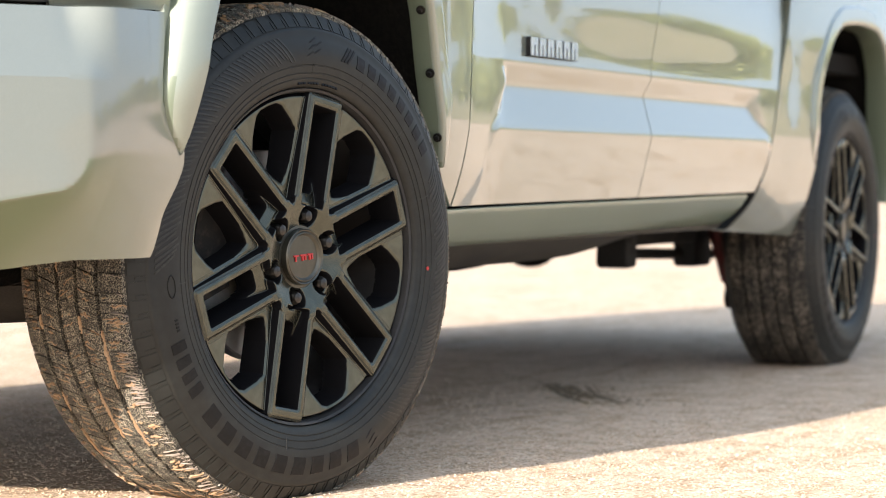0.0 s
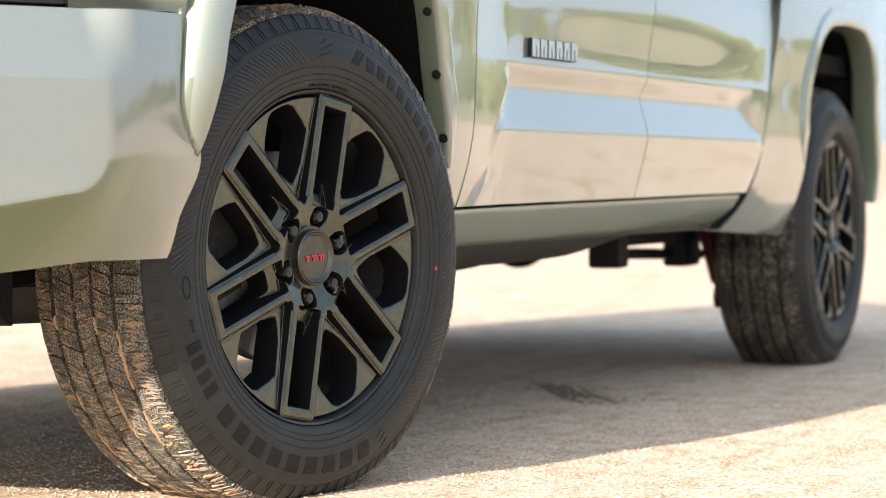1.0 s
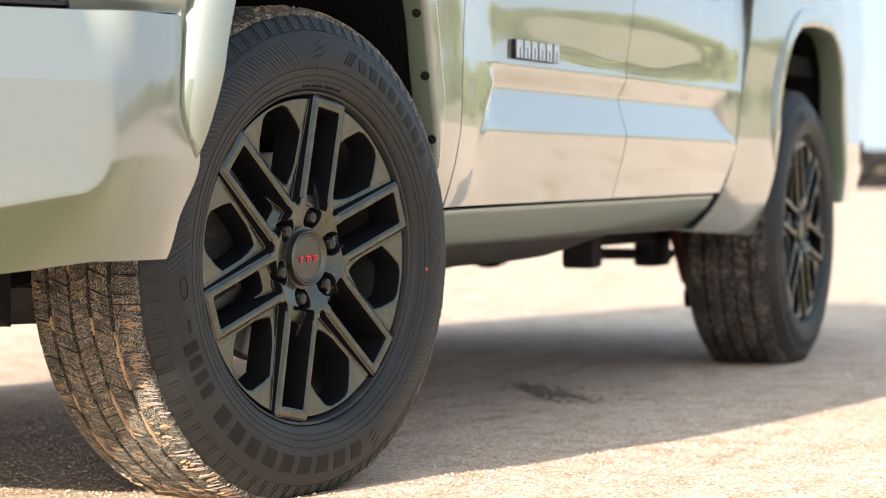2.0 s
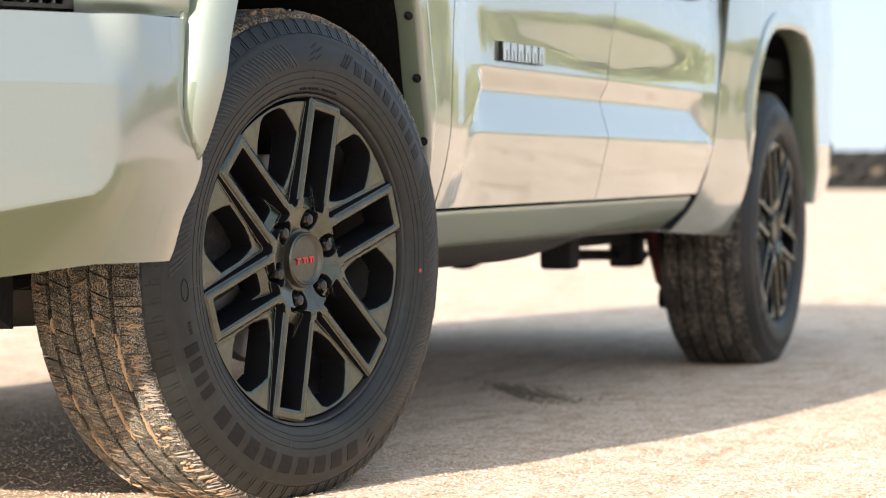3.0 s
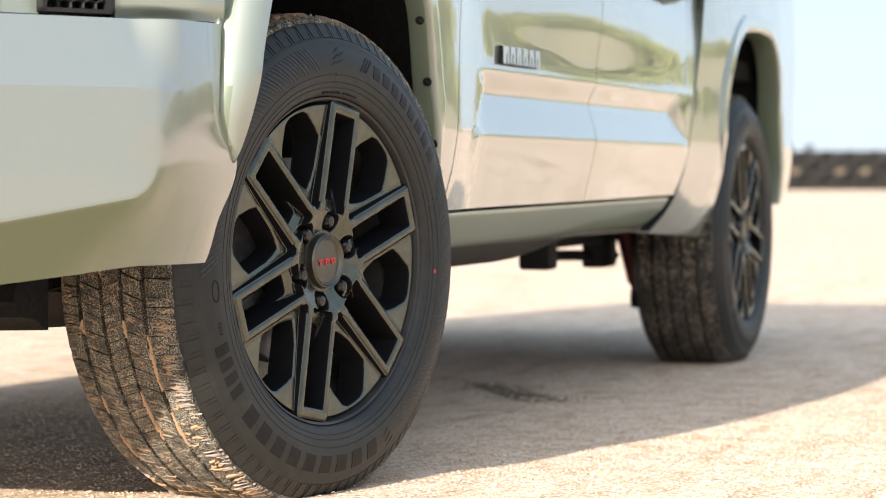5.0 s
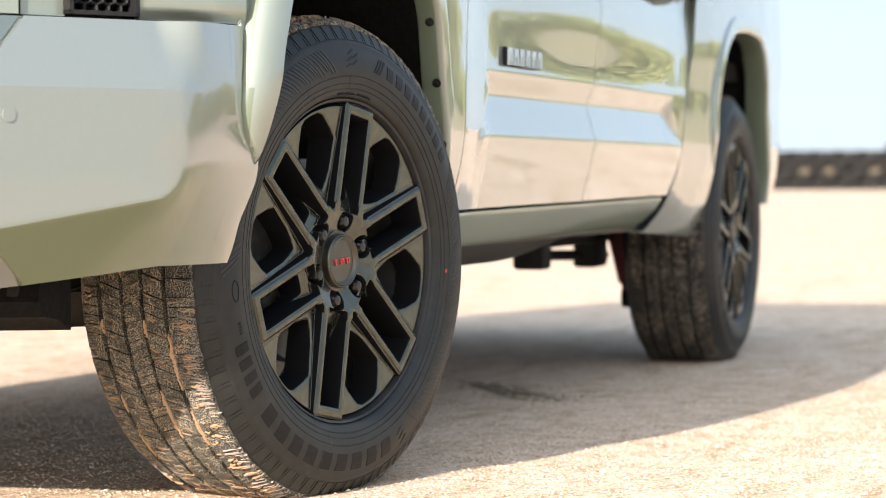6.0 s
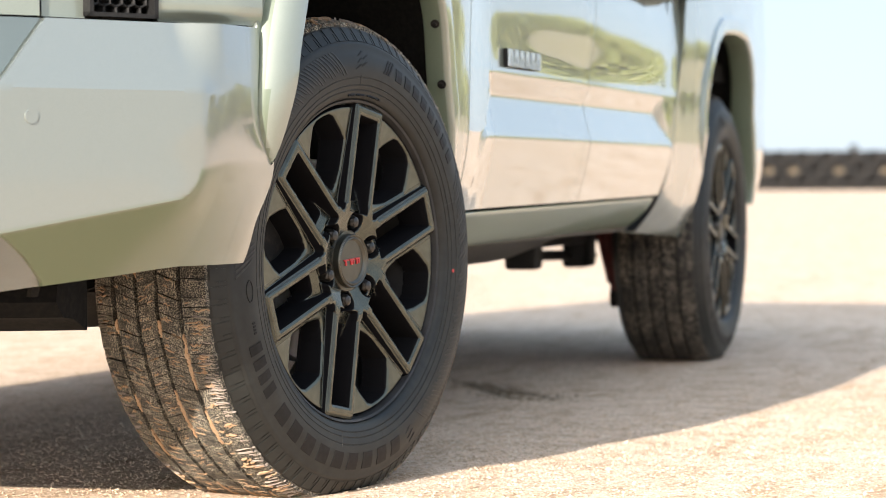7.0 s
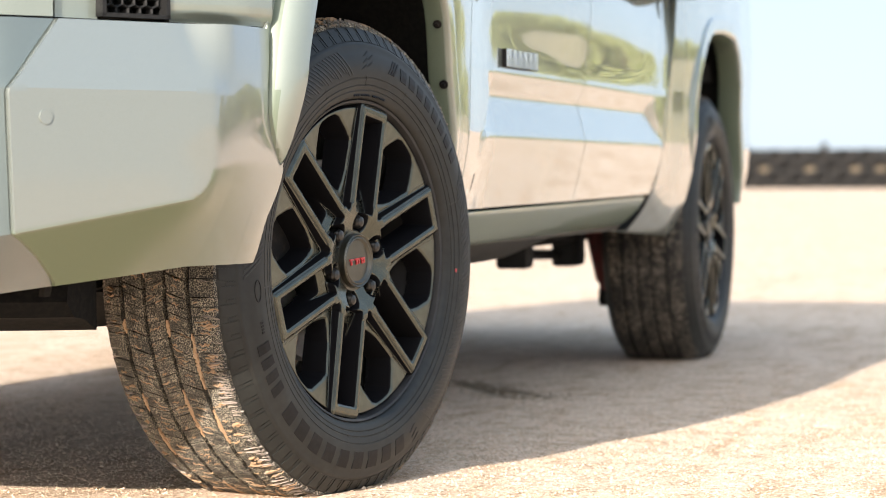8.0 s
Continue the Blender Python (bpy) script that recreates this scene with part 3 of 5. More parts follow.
BFX, BFY, BLEN = plan_curve(FLANK + [(-0.700, 0.0545), (-0.79, 0.116), (-0.917, 0.203), (-0.975, 0.243), (-1.03, 0.36), (-1.07, 0.55), (-1.09, 0.98)], 0.006)
SOFT_T = 0.030                                        # plan radius where the corner rolls softly


def s_of_x(x):
    lo, hi = 0.0, BLEN
    for _ in range(40):
        m = (lo + hi) / 2
        lo, hi = (m, hi) if BFX(m) > x else (lo, m)
    return lo


CREASE_S, CREASE_R = s_of_x(-0.672), 0.045             # where the front face ends, and the round of its lower corner


def fold_line(s):
    return 0.527 - 0.056 * max(-0.15, min(1.0, (s - 0.19) / 0.37))


def fold_z(s):
    """Height of the crease above the tucked-in lower edge; it turns up in a round corner."""
    d = min(1.0, max(0.0, (CREASE_R - (s - CREASE_S)) / CREASE_R))
    return fold_line(s) + CREASE_R * (1 - math.sqrt(1 - min(0.98, d * d)))


def bumper_point(s, z):
    u, w = s - CREASE_S, z - fold_line(s)
    # crisp corner on the front face, a soft roll under it and towards the top
    soft = max(step(0.01, -0.05, w), step(0.66, 0.76, z))
    x = y = total = 0.0
    for k in range(-4, 5):
        g = math.exp(-0.5 * (k / 2.0) ** 2)
        q = max(0.0, min(BLEN, s + k * SOFT_T * 0.5 * soft))
        x, y, total = x + g * BFX(q), y + g * BFY(q), total + g
        if soft < 1e-4:
            break
    x, y = (x / total, y / total) if s > 0.06 else (BFX(s), BFY(s))
    tx, ty = BFX(s + 0.07) - BFX(s - 0.07), BFY(s + 0.07) - BFY(s - 0.07)
    L = math.hypot(tx, ty)
    nx, ny = ty / L, -tx / L                           # inwards of the front, to the truck's inside
    if ny < 0:
        nx, ny = -nx, -ny
    face = step(0.13, 0.215, s)                         # 0 on the flank, 1 on the front face
    top = face * 0.046 * max(0.0, (z - 0.682) / 0.103) + (1 - face) * 0.60 * max(0.0, z - 0.690) ** 2
    if u > CREASE_R or w > CREASE_R:
        tuck = max(0.0, -w)
    else:
        h = math.hypot(CREASE_R - u, CREASE_R - w)
        tuck = max(0.0, h - CREASE_R) * ((CREASE_R - w) / h) ** 1.3
    edge = step(-0.19, 0.06, u)
    low = edge * 1.03 * tuck + (1 - edge) * (0.36 * max(0.0, 0.690 - z) ** 2 + 0.9 * max(0.0, 0.530 - z) ** 2)
    return (x + nx * (top + low), y + ny * (top + low), z)


def build_bumper():
    vs = [i / 24 for i in range(25)] + [1 + i / 30 for i in range(1, 31)] + [2 + i / 12 for i in range(1, 13)]
    s_bot = curve(((0.0, 0.418), (0.14, 0.416), (0.50, 0.385), (0.8, 0.370), (1.4, 0.365)))
    edge = curve(((0.36, s_of_x(-0.845)), (0.395, s_of_x(-0.857)), (0.472, s_of_x(-0.9595)), (0.68, s_of_x(-0.966)), (0.782, s_of_x(-0.878)), (0.80, s_of_x(-0.864))))
    foot = curve(((0.37, -0.484), (0.42, -0.480), (0.50, -0.458), (0.565, -0.448), (0.60, -0.470), (0.653, -0.503), (0.70, -0.503), (0.765, -0.492), (0.80, -0.490)))
    for side in (0, 1):
        def height(v, s):
            lo, mid = s_bot(s), fold_line(s)
            if v <= 1:
                return lo + (mid - lo) * v
            return mid + (0.682 - mid) * (v - 1) if v <= 2 else 0.682 + 0.104 * (v - 2)
        rows = []
        for v in vs:
            row = []
            for i in range(161):
                z = height(v, 0.19)
                for _ in range(2):
                    a, b = s_of_x(foot(z) - 0.005), edge(z) - 0.0042
                    s = a + (b - a) * i / 160
                    z = height(v, s)
                p = bumper_point(s, z)
                e = (1 - i / 160) ** 6 * step(0.47, 0.565, z) * step(0.64, 0.57, z)   # the foot reaches back under the moulding
                row.append((p[0] + 0.034 * e, p[1] - 0.007 * e, p[2]))
            rows.append(row)
        bm = grid_bm(rows)
        bmesh.ops.remove_doubles(bm, verts=bm.verts, dist=1e-5)
        hem(bm, (0.012, 0.016, 0.0))
        if side:
            mirror(bm)
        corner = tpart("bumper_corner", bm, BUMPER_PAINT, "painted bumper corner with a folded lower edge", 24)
        # mask below the fold for the shade put into the colour with the dust
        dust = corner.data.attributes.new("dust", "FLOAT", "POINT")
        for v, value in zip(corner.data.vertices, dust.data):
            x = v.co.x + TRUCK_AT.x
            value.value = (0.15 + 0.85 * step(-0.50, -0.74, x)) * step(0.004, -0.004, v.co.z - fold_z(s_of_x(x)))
        if not side:
            b2 = bmesh.new()
            p = Vector(bumper_point(s_of_x(-0.914), 0.641))
            n = Vector((-0.56, -0.83, 0))
            rod_bm(p - n * 0.01, p + n * 0.0020, 0.0115, 28, 0.0105, b2)
            b2.transform(Matrix.Translation(-TRUCK_AT))
            part("parking_sensor", b2, BUMPER_PAINT, corner, "round painted parking sensor")
        rows = []
        for v in vs:
            row = []
            for i in range(41):
                z = height(v, 0.6)
                s = edge(z) + 0.0036 + (BLEN - edge(z) - 0.0036) * i / 40
                z = height(v, s)
                p = Vector(bumper_point(s, z))
                row.append((p.x + 0.010, p.y + 0.006, p.z))
            rows.append(row)
        bm = grid_bm(rows)
        bmesh.ops.remove_doubles(bm, verts=bm.verts, dist=1e-5)
        hem(bm, (0.02, 0.0, 0.0))
        if side:
            mirror(bm)
        # black strip put in to stand for the shade inside the open gap
        strip = []
        for i in range(31):
            z = 0.375 + (0.784 - 0.375) * i / 30
            strip.append([tuple(Vector(bumper_point(edge(z) + d, z)) + Vector((inset, inset * 0.8, 0))) for d, inset in ((-0.009, 0.030), (-0.007, 0.013), (0.006, 0.013), (0.009, 0.030))])
        gap_shade = grid_bm(strip)
        if side:
            mirror(gap_shade)
        tpart("bumper_seal", gap_shade, LINER, "black strip for the shade in the gap between the bumper pieces")
        tpart("bumper_centre", bm, CENTRE_TONE, "blue-grey painted middle piece of the bumper", 24)
    # black air dam under the bumper
    bm = bmesh.new()
    rows = []
    for i in range(41):
        u = -1 + 2 * i / 40
        y = MID + u * 0.680
        x = -0.72 + 0.10 * u ** 4
        dz = 0.040
        rows.append([(x + 0.11, y, 0.41), (x + 0.05, y, 0.41), (x, y, 0.385), (x - 0.005, y, 0.32 + dz), (x + 0.02, y, 0.295 + dz), (x + 0.06, y, 0.29 + dz), (x + 0.11, y, 0.31)])
    grid_bm(rows, True, bm)
    for row in (rows[0], rows[-1]):
        bm.faces.new([bm.verts.new(p) for p in row])
    tpart("air_dam", bm, LINER, "black plastic air dam under the bumper")


UFX, UFY, ULEN = plan_curve(((-0.488, 0.004), (-0.545, 0.026), (-0.671, 0.108), (-0.76, 0.165), (-0.843, 0.213), (-0.93, 0.28), (-1.0, 0.42), (-1.04, 0.6), (-1.06, 0.98)), 0.012)


def build_upper_front():
    """The panel above the bumper with the honeycomb vent set into it."""
    def s_at(x):
        lo, hi = 0.0, ULEN
        for _ in range(40):
            m = (lo + hi) / 2
            lo, hi = (m, hi) if UFX(m) > x else (lo, m)
        return lo
    v0, v1, g = s_at(-0.671), s_at(-0.775), s_at(-0.845)
    zs = [0.789, 0.793, 0.797, 0.801, 0.805, 0.809, 0.82, 0.84, 0.88, 0.93, 0.99, 1.06, 1.10]
    for side in (0, 1):
        for name, a, b, inset, top in (("headlight_surround", 0.0, v0 - 0.002, 0.0, 1.10), ("vent_side", v1 + 0.002, g - 0.003, 0.012, 1.10), ("grille_surround", g + 0.003, ULEN, 0.004, 1.10), ("vent_header", v0 - 0.002, v1 + 0.002, 0.0, 1.10)):
            rows = []
            for z in zs:
                if name == "vent_header":
                    z = 0.935 + (z - 0.789) * (1.10 - 0.935) / (1.10 - 0.789)
                lean = 0.06 * max(0, (z - 0.86)) ** 1.2
                if name == "headlight_surround":
                    lean += 0.016 * (1 - step(0.789, 0.809, z))
                rows.append([(UFX(a + (b - a) * i / 24) + inset + lean, UFY(a + (b - a) * i / 24) + inset * 0.8 + lean * 0.5, z) for i in range(25)])
            bm = hem(grid_bm(rows), (0.014, 0.014, 0))
            if side:
                mirror(bm)
            tpart(name, bm, PAINT, "", 30)
        # the vent: a frame, a dark back and honeycomb cells
        A, B = Vector((UFX(v0), UFY(v0), 0)), Vector((UFX(v1), UFY(v1), 0))
        t = (B - A).normalized()
        n = Vector((t.y, -t.x, 0))
        if n.y > 0:
            n = -n
        W = (B - A).length
        def at(u, h, d):
            return A + t * u + n * d + Vector((0, 0, 0.792 + h))
        H = 0.14
        bm = bmesh.new()
        for u0, u1, h0, h1 in ((0, W, 0, 0.006), (0, W, H - 0.006, H), (0, 0.007, 0, H), (W - 0.007, W, 0, H)):
            vs = [bm.verts.new(at(u, h, dd)) for dd in (0.004, -0.045) for u, h in ((u0, h0), (u1, h0), (u1, h1), (u0, h1))]
            for f in ((0, 1, 2, 3), (4, 5, 6, 7), (0, 1, 5, 4), (1, 2, 6, 5), (2, 3, 7, 6), (3, 0, 4, 7)):
                bm.faces.new([vs[k] for k in f])
        vs = [bm.verts.new(at(u, h, -0.045)) for u, h in ((0, 0), (W, 0), (W, H), (0, H))]
        bm.faces.new(vs)
        if side:
            mirror(bm)
        vent = tpart("vent_frame", bm, PLASTIC, "black plastic side vent with honeycomb mesh")
        bm = bmesh.new()
        cw, ch = 0.0215, 0.0125
        for row in range(12):
            for col in range(7):
                cu = 0.012 + col * cw + (cw / 2 if row % 2 else 0)
                cv = 0.012 + row * ch
                if cu > W - 0.008 or cv > H - 0.008:
                    continue
                hexa = [(cu + k[0] * cw * 0.5, cv + k[1] * ch * 0.66) for k in ((-1, -0.5), (0, -1), (1, -0.5), (1, 0.5), (0, 1), (-1, 0.5))]
                inner = [(cu + (x - cu) * 0.80, cv + (y - cv) * 0.78) for x, y in hexa]
                o1 = [bm.verts.new(at(x, y, -0.010)) for x, y in hexa]
                i1 = [bm.verts.new(at(x, y, -0.012)) for x, y in inner]
                i2 = [bm.verts.new(at(x, y, -0.030)) for x, y in inner]
                for k in range(6):
                    j = (k + 1) % 6
                    bm.faces.new((o1[k], o1[j], i1[j], i1[k]))
                    bm.faces.new((i1[k], i1[j], i2[j], i2[k]))
        if side:
            mirror(bm)
        bm.transform(Matrix.Translation(-TRUCK_AT))
        part("honeycomb_mesh", bm, PLASTIC, vent, "", 20)


# ---- wheels ----
HUB_R = 0.06985
NUT0 = radians(79)


def pieces(knots, x):
    """A polyline through (x, value) knots."""
    for (xa, ya), (xb, yb) in zip(knots, knots[1:]):
        if x <= xb:
            return ya + (yb - ya) * max(0.0, x - xa) / (xb - xa)
    return knots[-1][1]


def box_distance(x, y, cx, cy, hx, hy, r):
    """Signed distance to a rectangle with rounded corners, negative inside."""
    ax, ay = abs(x - cx) - hx + r, abs(y - cy) - hy + r
    return math.hypot(max(ax, 0.0), max(ay, 0.0)) + min(max(ax, ay), 0.0) - r


def flank(rho, lat):
    return (rho * math.cos(math.pi / 6) + lat * 0.5, rho * 0.5 - lat * math.cos(math.pi / 6))


RIM_WINDOW = [(0.131, 0.0), (0.135, 0.0065), flank(0.152, 0.0550), flank(0.175, 0.0550), flank(0.196, 0.0550), (0.2065, 0.0560), (0.226, 0.0500), (0.2570, 0.0330), (0.2640, 0.0215), (0.2658, 0.0)]
RIM_WINDOW += [(p, -q) for p, q in reversed(RIM_WINDOW[1:-1])]


def window_distance(p, q):
    """Signed distance to the window in a rim plate, negative inside."""
    best, inside = 9.0, False
    for (x0, y0), (x1, y1) in zip(RIM_WINDOW, RIM_WINDOW[1:] + RIM_WINDOW[:1]):
        dx, dy = x1 - x0, y1 - y0
        t = min(1.0, max(0.0, ((p - x0) * dx + (q - y0) * dy) / (dx * dx + dy * dy)))
        best = min(best, math.hypot(p - x0 - t * dx, q - y0 - t * dy))
        if (y0 > q) != (y1 > q) and p < x0 + (q - y0) * dx / dy:
            inside = not inside
    return -best if inside else best


OUTER_WALL = ((0.0, 0.0), (0.0010, 0.0003), (0.0022, 0.0014), (0.0034, 0.0042), (0.0052, 0.0100), (0.0082, 0.0240), (0.0122, 0.0500), (0.0160, 0.0750))
INNER_WALL = ((0.0, 0.0), (0.0010, 0.0003), (0.0020, 0.0014), (0.0032, 0.0060), (0.0050, 0.0250), (0.0075, 0.0650), (0.0100, 0.0800))
WINDOW_WALL = ((0.0, 0.0020), (0.0016, 0.0045), (0.0026, 0.0100), (0.0060, 0.0600), (0.0080, 0.0800))


def wheel_height(p, q):
    """How far the wheel's face stands out at (p, q), with a spoke pair's axis along p; also the distance outside the pair."""
    rho = math.hypot(p, q)
    c, h = 0.5, math.sqrt(0.75)
    d = box_distance(p, q, 0.1, 0.0, 0.1738, 0.0428, 0.006)
    d2 = box_distance(p * c + q * h, q * c - p * h, 0.1, 0.0, 0.1738, 0.0428, 0.006)   # the next pair, 60 degrees on
    k = max(0.0, 0.010 - abs(d - d2)) / 0.010
    d = min(d, d2) - k * k * 0.0025
    top = 0.0125 + 0.003 * (rho - 0.092) / 0.18 if rho > 0.092 else 0.0125 - 0.34 * (0.092 - rho)
    if rho < 0.096:
        top -= 0.0006 * (1 - abs(rho - 0.092) / 0.004) if rho > 0.088 else 0.0
    e = -box_distance(p, q, 0.1705, 0.0, 0.0865, 0.0300, 0.0045)
    if rho > 0.105:                                     # chamfered edges
        top -= 0.0034 * min(1.0, max(0.0, (d + 0.0050) / 0.0050)) ** 1.4 + 0.0016 * min(1.0, max(0.0, (e + 0.0030) / 0.0030)) ** 1.4
    P, Q = p * h + q * c, q * h - p * c                # in the frame of the plate beside it
    plate = 0.006 - 0.010 * (1 - min(1.0, max(0.0, (rho - 0.12) / 0.15)))
    plate -= pieces(((0.0, 0.0), (0.0010, 0.0006), (0.0020, 0.0030), (0.0045, 0.0100), (0.0085, 0.0125)), max(0.0, rho - 0.2690))   # its rim falls away to the lip
    w = window_distance(P, Q)
    if w < 0.004:
        plate -= 0.002 * (1 - w / 0.004) if w > 0 else pieces(WINDOW_WALL, -w)
    n = top
    if d > 0:
        n = max(top - pieces(OUTER_WALL, d), plate)
    if e > 0:
        wide = 0.0200 + 0.0110 * min(1.0, max(0.0, (p - 0.112) / 0.048))   # a ledge round the slot's inner end, tapering out along its walls
        ax, ay = 0.009 - (p - 0.109), 0.009 - (wide - abs(q))
        hole = 0.009 - math.hypot(max(ax, 0.0), max(ay, 0.0)) - min(max(ax, ay), 0.0)
        shelf = -0.005 - 0.34 * max(0.0, p - 0.094) - pieces(((0.0, 0.0), (0.001, 0.0006), (0.003, 0.006), (0.008, 0.060)), hole)
        n = max(top - pieces(INNER_WALL, e), shelf)
    r = math.hypot(p - HUB_R, q)
    if r < 0.0205:
        n = min(n, max(-0.022, n - pieces(((0.0, 0.0), (0.0012, 0.0008), (0.0040, 0.030)), 0.0205 - r)))
    return max(n, -0.047), d


def sector_columns():
    out, x = [0.0], 0.0
    while x < 0.0602:
        fine = 0.0185 < x < 0.0345 or 0.0365 < x < 0.0565
        x += 0.0009 if fine else 0.0026
        out.append(x)
    return out


def wheel_sector():
    """Points, faces of one spoke pair and faces of the right half of a rim plate, over a sixth of the wheel."""
    cols = sector_columns()
    last, extra = cols[-1], 46
    radii = [0.0530 + 0.0014 * i for i in range(161)]
    radii = [r for r in radii if r < 0.2772] + [0.2778]
    V, D, rows = [], [], []
    for rho in radii:
        half = rho * 0.5
        qs = [min(q, half) for q in cols] + [max(last, half) if last > half else last + (half - last) * (i + 1) / extra for i in range(extra)]
        row = []
        for q in qs:
            q = min(q, half)
            p = math.sqrt(rho * rho - q * q)
            n, d = wheel_height(p, q)
            row.append(len(V))
            V.append((p, q, n))
            D.append((d, rho))
        rows.append(row)
    spoke, plate = [], []
    for a, b in zip(rows, rows[1:]):
        for i in range(len(a) - 1):
            f = [a[i], a[i + 1], b[i + 1], b[i]]
            if abs(V[b[i]][1] - V[b[i + 1]][1]) < 1e-7:
                continue
            if abs(V[a[i]][1] - V[a[i + 1]][1]) < 1e-7:
                f = [a[i], b[i + 1], b[i]]
            if max(V[k][2] for k in f) < -0.043:
                continue
            own = min(D[k][0] for k in f) < 0.0120 or min(D[k][1] for k in f) < 0.118
            (spoke if own else plate).append(f)
    return V, spoke, plate


def sector_mesh(V, faces, turn):
    """A mesh of the chosen faces and their mirror image, turned so that its middle lies on the local X axis."""
    used = sorted({k for f in faces for k in f})
    at = {k: i for i, k in enumerate(used)}
    c, s = math.cos(turn), math.sin(turn)
    half = [(V[k][0] * c + V[k][1] * s, V[k][1] * c - V[k][0] * s, V[k][2]) for k in used]
    bm = bmesh.new()
    for sign in (1, -1):
        vs = [bm.verts.new((x, -n, sign * y)) for x, y, n in half]
        for f in faces:
            bm.faces.new([vs[at[k]] for k in f])
    bmesh.ops.remove_doubles(bm, verts=bm.verts, dist=2e-5)
    return bm


def build_wheel():
    wheel = part("wheel", lathe(((0.0465, -0.020), (0.0465, -0.0025), (0.0480, -0.0012), (0.0530, -0.0014), (0.0560, -0.0050), (0.0580, -0.040)), 96), RIM, truck, "satin bronze-grey alloy wheel with six paired spokes", 40)
    V, spoke, plate = wheel_sector()
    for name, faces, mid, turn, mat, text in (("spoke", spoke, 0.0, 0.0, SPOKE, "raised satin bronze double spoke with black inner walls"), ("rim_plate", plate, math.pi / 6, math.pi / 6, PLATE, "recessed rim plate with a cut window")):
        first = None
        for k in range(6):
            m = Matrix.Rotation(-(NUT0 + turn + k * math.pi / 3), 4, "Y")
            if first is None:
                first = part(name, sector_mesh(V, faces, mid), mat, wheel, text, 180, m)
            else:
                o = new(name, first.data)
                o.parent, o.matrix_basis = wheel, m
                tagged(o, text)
    part("barrel", lathe(((0.2845, 0.004), (0.2850, 0.011), (0.2825, 0.0145), (0.2785, 0.0125), (0.2765, 0.006), (0.2755, -0.004), (0.268, -0.020), (0.262, -0.05), (0.250, -0.09), (0.246, -0.20), (0.252, -0.215)), 96), BARREL, wheel, "dusty black inner barrel of the wheel", 40)
    part("rim_lip", lathe(((0.2765, 0.0055), (0.2795, 0.0085), (0.2815, 0.0100), (0.2838, 0.0085), (0.2845, 0.0)), 128), RIM_DARK, wheel, "dark outer rim edge", 60)
    # brake disc, caliper and hub behind the spokes
    part("brake_disc", lathe(((0.060, -0.075), (0.178, -0.075), (0.180, -0.078), (0.180, -0.102), (0.178, -0.105), (0.06, -0.105)), 72), STEEL, wheel, "bright bare steel brake disc")
    part("disc_hat", lathe(((0.0, -0.035), (0.082, -0.035), (0.088, -0.042), (0.09, -0.078)), 48), FRAME, wheel)
    bm = bmesh.new()
    rows = []
    for i in range(13):
        t = radians(140 + 60 * i / 12)
        rows.append([(r * math.cos(t), -n, r * math.sin(t)) for r, n in ((0.125, -0.062), (0.135, -0.045), (0.215, -0.042), (0.225, -0.055), (0.226, -0.12), (0.125, -0.12))])
    grid_bm(rows, True, bm)
    for row in (rows[0], rows[-1]):
        bm.faces.new([bm.verts.new(p) for p in row])
    part("brake_caliper", bm, FRAME, wheel, "dusty black brake caliper")
    # nuts
    nut = None
    for k in range(6):
        a = NUT0 + k * math.pi / 3
        m = Matrix.Translation((HUB_R * math.cos(a), 0, HUB_R * math.sin(a)))
        if nut is None:
            bm = bmesh.new()
            rot = Matrix.Rotation(math.pi / 2, 4, "X")
            rows = []
            for r, n, hexed in ((0.0118, -0.022, 1), (0.0118, 0.0, 1), (0.0108, 0.0035, 1), (0.0092, 0.005, 0), (0.0085, 0.0075, 0), (0.006, 0.0088, 0), (0.0005, 0.0092, 0)):
                row = []
                for i in range(24):
                    t = 2 * math.pi * i / 24
                    rr = r * (0.90 / math.cos((t + math.pi / 6) % (math.pi / 3) - math.pi / 6) if hexed else 1)
                    row.append((rr * math.cos(t), -n, rr * math.sin(t)))
                rows.append(row)
            grid_bm(rows, True, bm)
            nut = part("lug_nut", bm, NUT, wheel, "dark metal wheel nut", 30, m)
        else:
            o = new("lug_nut", nut.data)
            o.parent, o.matrix_basis = wheel, m
            tagged(o, "dark metal wheel nut")
    # centre cap with a red emblem of plain shapes
    part("centre_cap", lathe(((0.0472, -0.004), (0.0472, 0.0095), (0.0458, 0.0115), (0.0440, 0.0105), (0.0428, 0.0090), (0.0415, 0.0105), (0.0400, 0.0108), (0.0372, 0.0070), (0.0360, 0.0060), (0.0010, 0.0062)), 64), RIM, wheel, "round centre cap with a raised ring", 30)
    bm = bmesh.new()
    for u, w in ((-0.0185, 0.013), (-0.001, 0.015), (0.0170, 0.014)):
        g = box_bm(u - w / 2, -0.0085, 0.0015, u + w / 2, -0.005, 0.0045, 0.0006, bm)
        box_bm(u - w * 0.22, -0.0085, -0.0065, u + w * 0.08, -0.005, 0.0015, 0.0006, bm)
        if u > -0.01:
            box_bm(u + w * 0.25, -0.0085, -0.0055, u + w * 0.5, -0.005, 0.0018, 0.0006, bm)
    bm.transform(Matrix.Rotation(radians(-4), 4, "Y"))
    part("cap_emblem", bm, RED, wheel, "small red raised emblem")
    build_tyre(wheel)
    return wheel


TYRE_MID = -0.119
GROW = 0.0135                                         # the tyre stands over the rim by this much more at the tread


def rest(v):
    """Flattens what would sink into the ground."""
    return (v[0], v[1], max(v[2], -0.4040))


